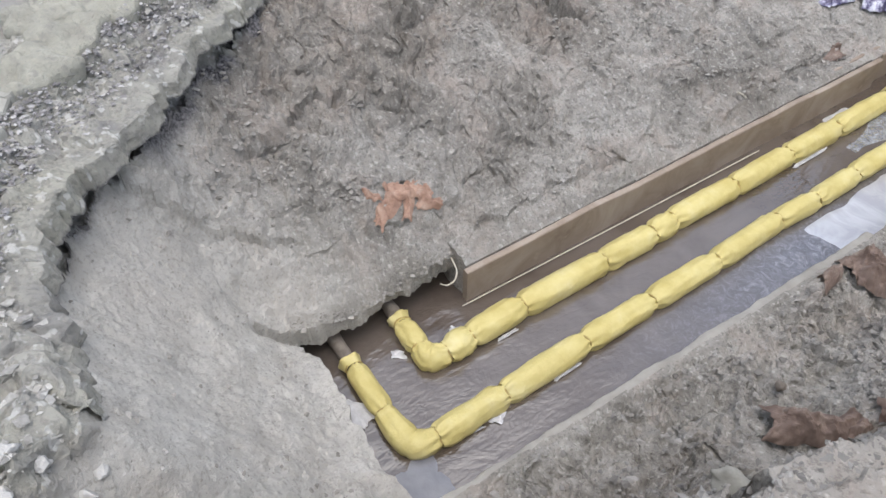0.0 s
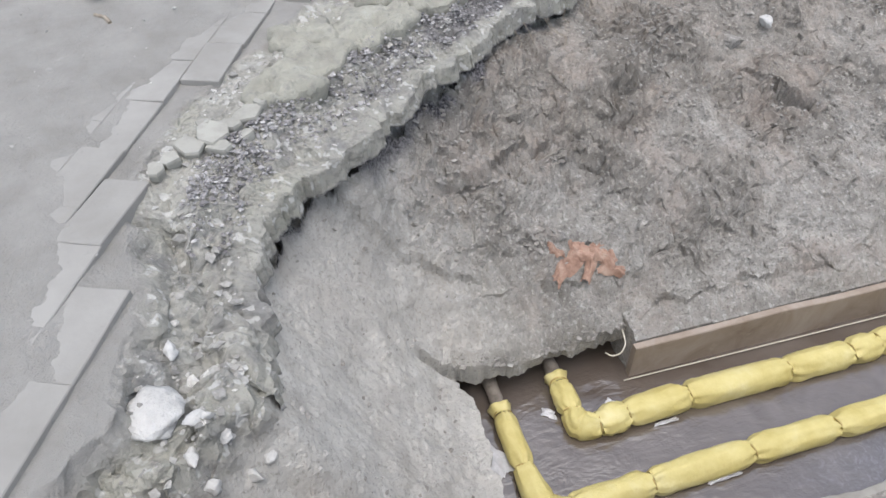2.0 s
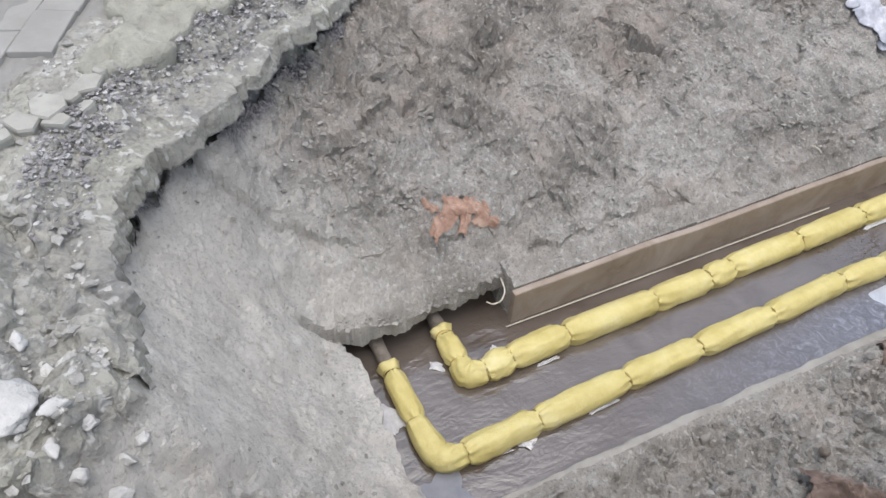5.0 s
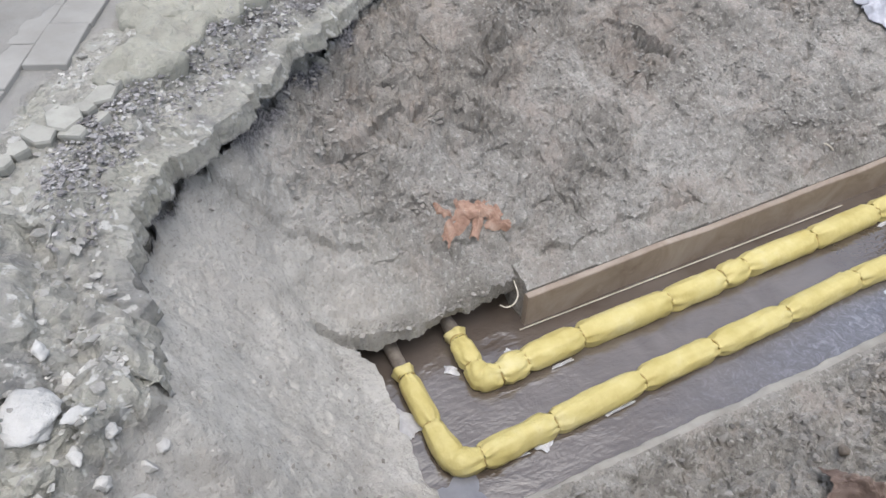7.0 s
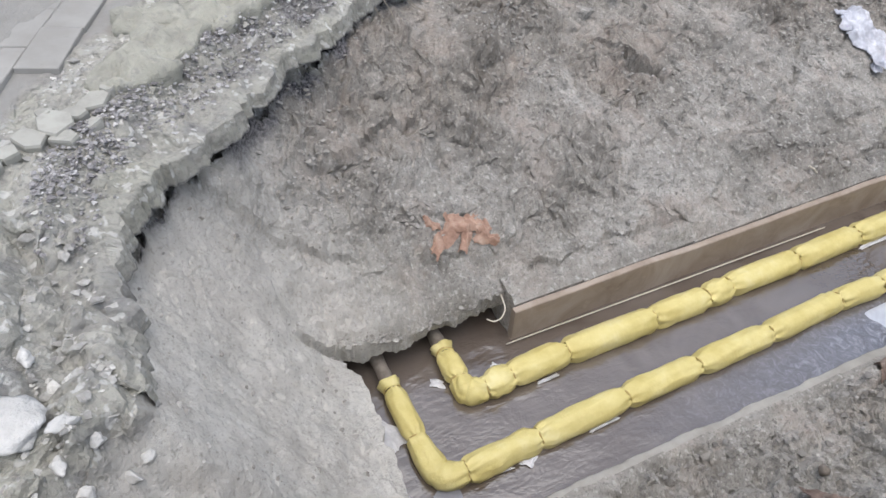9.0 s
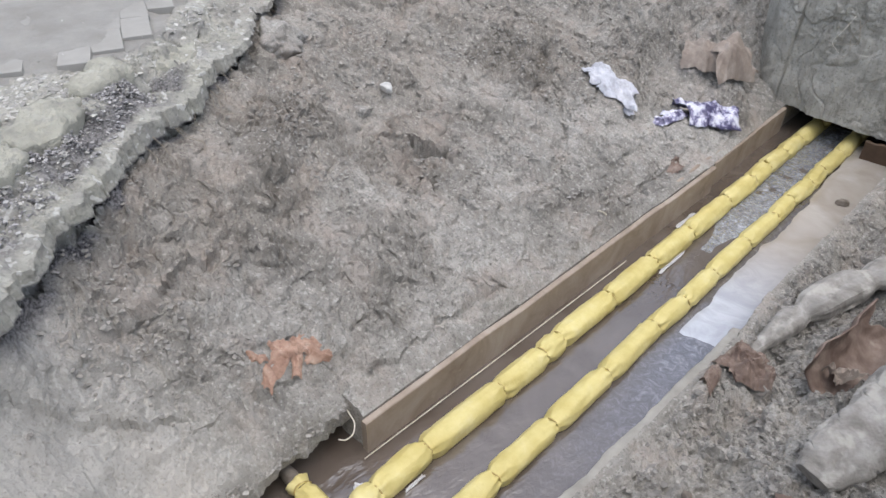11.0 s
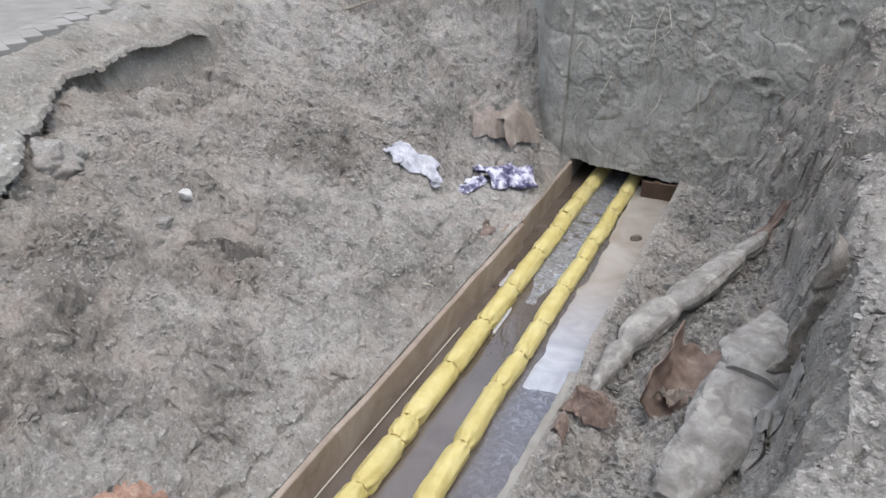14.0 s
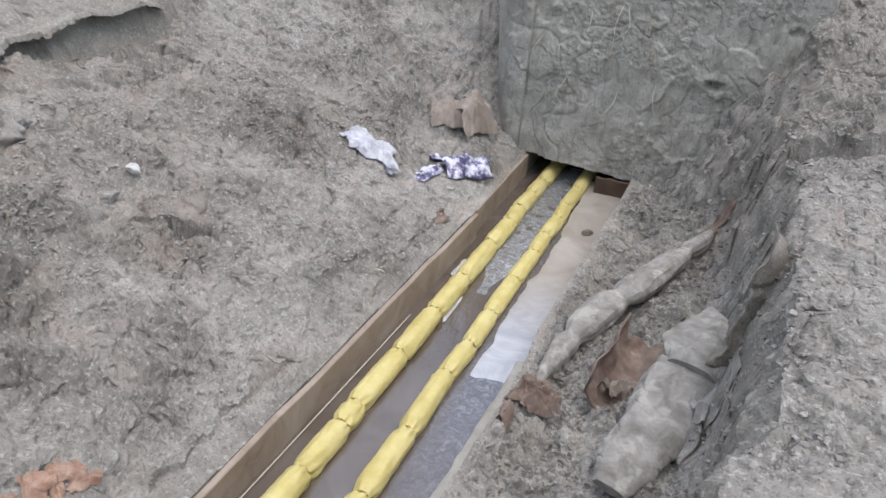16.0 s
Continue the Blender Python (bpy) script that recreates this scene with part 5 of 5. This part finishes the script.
def slab(x, y, w, d, h, turn, seed):
    """A jagged piece of broken base course bedded in the rubble, its top rough and layered."""
    rings, m = 9, 44
    a = np.linspace(0, 2 * np.pi, m, endpoint=False)
    out = 1 + 0.22 * vnoise(np.cos(a) * 1.6, np.sin(a) * 1.6, 0, seed) + 0.16 * ridges(np.cos(a) * 1.5, np.sin(a) * 1.5, seed) + 0.05 * vnoise(a * 7, 0 * a, 0, seed)
    box = 1 / np.maximum(np.abs(np.cos(a)), np.abs(np.sin(a))) ** 0.5
    c, s = math.cos(radians(turn)), math.sin(radians(turn))
    rows = []
    base = ground_z(x, y)
    for k in range(rings + 2):
        f = min(1.0, (k + 0.4) / rings) if k < rings else (1.0 if k == rings else 0.9)
        lx, ly = f * out * box * np.cos(a) * w / 2, f * out * box * np.sin(a) * d / 2
        px, py = x + lx * c - ly * s, y + lx * s + ly * c
        rough = 0.022 * fbm(px * 9, py * 9, 0, 4, seed, 0.6) + 0.018 * smooth(-0.08, 0.08, vnoise(px * 5, py * 5, 0, seed + 4))
        z = 0.6 * base + 0.4 * height(px, py) + h * 0.25 + rough - 0.02 * f**4 if k < rings else base + (0.1 if k == rings else -1.0) * h * 0.4 + 0 * a
        rows.append(np.stack([px, py, z], -1))
    V = np.concatenate(rows)
    F = [tuple(f) for f in grid_faces(rings + 2, m, True)] + [tuple(range(m - 1, -1, -1))]
    ob = mesh_object("broken_slab", V, F, YELLOWSTONE)
    return tagged(ob, "yellowish grey slab of broken base course at the pit rim", "slab", "broken slabs at the rim")


for k, (x, y, w, d, turn) in enumerate(((-1.75, -0.62, 0.55, 0.3, 130), (-1.5, -0.82, 0.4, 0.28, 120), (-2.05, -0.25, 0.6, 0.34, 128), (-2.4, 0.25, 0.55, 0.32, 125), (-2.75, 0.72, 0.5, 0.3, 118), (-2.0, -0.65, 0.4, 0.3, 100),
                                       (-3.0, 1.35, 0.45, 0.25, 122), (-2.5, -0.1, 0.45, 0.3, 140))):
    slab(x, y, w, d, 0.2, turn, 260 + k)


def scatter(name, xy, sizes, mat, seed, label, category):
    """Crumbs too many to count, in one mesh, each a lopsided eight- to twelve-sided lump."""
    n = len(xy)
    rng = np.random.RandomState(seed)
    base = np.array([(1, 0, 0), (-1, 0, 0), (0, 1, 0), (0, -1, 0), (0, 0, 1), (0, 0, -1), (0.62, 0.62, 0.5), (-0.62, 0.6, 0.45), (-0.6, -0.62, 0.5), (0.6, -0.6, 0.45)], float)
    tri = np.array([(4, 6, 7), (4, 7, 8), (4, 8, 9), (4, 9, 6), (6, 0, 2), (6, 2, 7), (7, 2, 1), (7, 1, 8), (8, 1, 3), (8, 3, 9), (9, 3, 0), (9, 0, 6), (5, 2, 0), (5, 1, 2), (5, 3, 1), (5, 0, 3)])
    a = rng.uniform(0, 2 * np.pi, n)
    V = base[None] * rng.uniform(0.45, 1.4, (n, 10, 1)) * np.stack([rng.uniform(0.7, 1.3, n), rng.uniform(0.6, 1.0, n), rng.uniform(0.45, 0.85, n)], -1)[:, None]
    c, s = np.cos(a)[:, None], np.sin(a)[:, None]
    V = np.stack([V[..., 0] * c - V[..., 1] * s, V[..., 0] * s + V[..., 1] * c, V[..., 2]], -1) * sizes[:, None, None]
    z = surface(xy[:, 0], xy[:, 1])
    V += np.stack([xy[:, 0], xy[:, 1], z - 0.25 * sizes], -1)[:, None]
    F = (tri[None] + 10 * np.arange(n)[:, None, None]).reshape(-1, 3)
    me = bpy.data.meshes.new(name)
    me.vertices.add(n * 10)
    me.vertices.foreach_set("co", V.ravel())
    me.loops.add(F.size)
    me.loops.foreach_set("vertex_index", F.ravel())
    me.polygons.add(len(F))
    me.polygons.foreach_set("loop_start", np.arange(0, F.size, 3))
    me.update(calc_edges=True)
    me.polygons.foreach_set("use_smooth", [False] * len(F))
    me.materials.append(mat)
    return tagged(new(name, me), label, category, kind="stuff")


def crumb_material(name, dark, light):
    m = Nodes(name, 0.95, spec=0.15)
    isl = m.n.new("ShaderNodeNewGeometry").outputs["Random Per Island"]
    m.color(m.mix(m.ramp(m.noise(60, 3), (0.35, 0.3), (0.65, 0.0)), m.ramp(isl, (0.0, dark), (0.75, tuple(0.5 * (a + b) for a, b in zip(dark, light))), (1.0, light)), (0.12, 0.11, 0.1)))
    m.bump((m.noise(120, 3), 0.5, 0.005))
    return m.mat


CRUMB = crumb_material("earth_crumb", (0.22, 0.207, 0.188), (0.42, 0.405, 0.378))
GRAVEL = crumb_material("rubble_chip", (0.27, 0.265, 0.25), (0.66, 0.65, 0.61))
AGGREGATE = crumb_material("tarred_chip", (0.15, 0.145, 0.15), (0.56, 0.55, 0.545))
DARKCRUMB = crumb_material("damp_crumb", (0.16, 0.152, 0.142), (0.36, 0.348, 0.328))


def spread(n, x0, x1, y0, y1, keep, seed):
    rng = np.random.RandomState(seed)
    p = np.stack([rng.uniform(x0, x1, n), rng.uniform(y0, y1, n)], -1)
    return p[keep(p[:, 0], p[:, 1], rng.rand(n))]


def slope_keep(x, y, r):
    info = shape(x, y)
    clump = smooth(-0.3, 0.5, fbm(x * 1.9, y * 1.9, 0, 3, 301))
    return (~info[5]) & (~info[8]) & (info[6] > 0.05) & (x < 0.6) & (r < 0.05 + 0.95 * clump**1.5 * (1 - 0.75 * info[4]))


def bank_keep(x, y, r):
    info = shape(x, y)
    return (~info[5]) & (~info[9]) & (x > right_of_trench(y) + 0.06) & (r < 0.25 + 0.8 * smooth(-0.3, 0.4, fbm(x * 2.6, y * 2.6, 0, 3, 302)))


def strip_keep(x, y, r):
    info = shape(x, y)
    return info[8] & (info[3] < 0.1) & (r < 0.3 + 0.7 * smooth(-0.2, 0.4, fbm(x * 2.5, y * 2.5, 0, 3, 303)))


rng = np.random.RandomState(77)
fy = rng.uniform(-0.22, 0.86, 420)
fx = lip_edge(fy) - 0.09 * rng.rand(420)
fringe = scatter("lip_clods", np.stack([fx, fy], -1), 0.003 + 0.015 * rng.rand(420) ** 3, CRUMB, 12, "ragged clods along the overhanging soil lip", "soil")
fringe.location = (0.012, 0.0, -0.035)
p = spread(84000, -3.6, 0.5, -1.1, 6.5, slope_keep, 1)
scatter("soil_crumbs", p, 0.003 + 0.017 * rng.rand(len(p)) ** 3.0, CRUMB, 2, "loose crumbs of grey-brown earth on the slope", "soil")
p = spread(34000, 0.6, 2.3, 0.0, 6.6, bank_keep, 3)
scatter("soil_crumbs", p, 0.004 + 0.022 * rng.rand(len(p)) ** 3.0, DARKCRUMB, 4, "loose damp crumbs of dark grey earth on the bank", "soil")
p = spread(52000, 1.8, 3.8, 0.3, 6.5, lambda x, y, r: shape(x, y)[9] & (r < smooth(0.9, 1.6, y)) & (r < 0.2 + 0.6 * smooth(-0.3, 0.4, fbm(x * 3, y * 3, 0, 2, 304))), 9)
scatter("soil_crumbs", p, 0.003 + 0.014 * rng.rand(len(p)) ** 3.0, CRUMB, 10, "loose dry crumbs of earth on the ground beside the pit", "soil")
p = spread(52000, -3.6, 1.0, -2.4, 3.6, strip_keep, 5)
scatter("rubble_chips", p, 0.005 + 0.024 * rng.rand(len(p)) ** 3.0, GRAVEL, 6, "pale grey and white chips of broken rubble", "rubble")
p = spread(40000, -2.7, -0.4, -1.4, 1.4, lambda x, y, r: shape(x, y)[8] & (shape(x, y)[7] < 0.4) & (shape(x, y)[7] > 0.0) & (r < (0.35 + 0.65 * smooth(-0.5, 0.3, fbm(x * 4, y * 4, 0, 3, 6))) * smooth(-0.45, -0.8, x)), 15)
scatter("aggregate", p, 0.005 + 0.011 * rng.rand(len(p)) ** 2.0, AGGREGATE, 16, "purplish grey tarred aggregate of the old road base", "aggregate").location.z = 0.022
p = spread(260, -4.5, 0.2, -3.5, 2.0, lambda x, y, r: shape(x, y)[3] > 0.9, 7)
scatter("pavement_grit", p, 0.004 + 0.012 * rng.rand(len(p)) ** 3, GRAVEL, 8, "scattered grit and chips on the dusty pavement", "grit").location.z = 0.022


# ---------------------------------------------------------------- paving blocks along the broken edge
def paver_mesh(w, l, h, bev=0.008):
    bm = bmesh.new()
    rings = []
    for ins, z in ((0, -h), (0, -bev), (bev, 0)):
        rings.append([bm.verts.new((sx * (w / 2 - ins), sy * (l / 2 - ins), z)) for sx, sy in ((-1, -1), (1, -1), (1, 1), (-1, 1))])
    for a, b in zip(rings, rings[1:]):
        for k in range(4):
            bm.faces.new((a[k], a[(k + 1) % 4], b[(k + 1) % 4], b[k]))
    bm.faces.new(rings[-1])
    bm.faces.new(rings[0][::-1])
    me = bpy.data.meshes.new("paver")
    bm.to_mesh(me)
    bm.free()
    me.materials.append(PAVER)
    return me


pavement = empty("pavement", (-2.0, -1.5, GROUND), "dusty grey concrete paving with a broken sawtooth edge", "pavement", kind="structure")
block = paver_mesh(0.399, 0.199, 0.09, 0.004)
rng = np.random.RandomState(55)
turn = math.atan2(0.4, -0.92)
da, db = np.array([math.cos(turn), math.sin(turn)]), np.array([-math.sin(turn), math.cos(turn)]) * -1.0
for j in range(-60, 60):
    for i in range(-40, 40):
        c = np.array([-2.0, -1.5]) + da * (0.4 * i + (0.2 if j % 2 else 0.0)) - db * 0.2 * j
        r, q = (c[1] - c[0]) / math.sqrt(2), -(c[0] + c[1]) / math.sqrt(2)
        gap = q - float(np.interp(r, PAVE_R, PAVE_Q))
        if not (0.08 < gap < 1.1 and -1.5 < r < 8.8):
            continue
        loose = 1.0 if gap < 0.3 else 0.0
        ob = new("paver", block)
        ob.parent = pavement
        ob.matrix_basis = pose(c[0] + 2.0, c[1] + 1.5, 0.003 + rng.uniform(-0.0006, 0.0006) - loose * rng.uniform(0, 0.012), loose * rng.uniform(-1.5, 1.5), loose * rng.uniform(-1.5, 1.5), math.degrees(turn) + loose * rng.uniform(-2, 2))
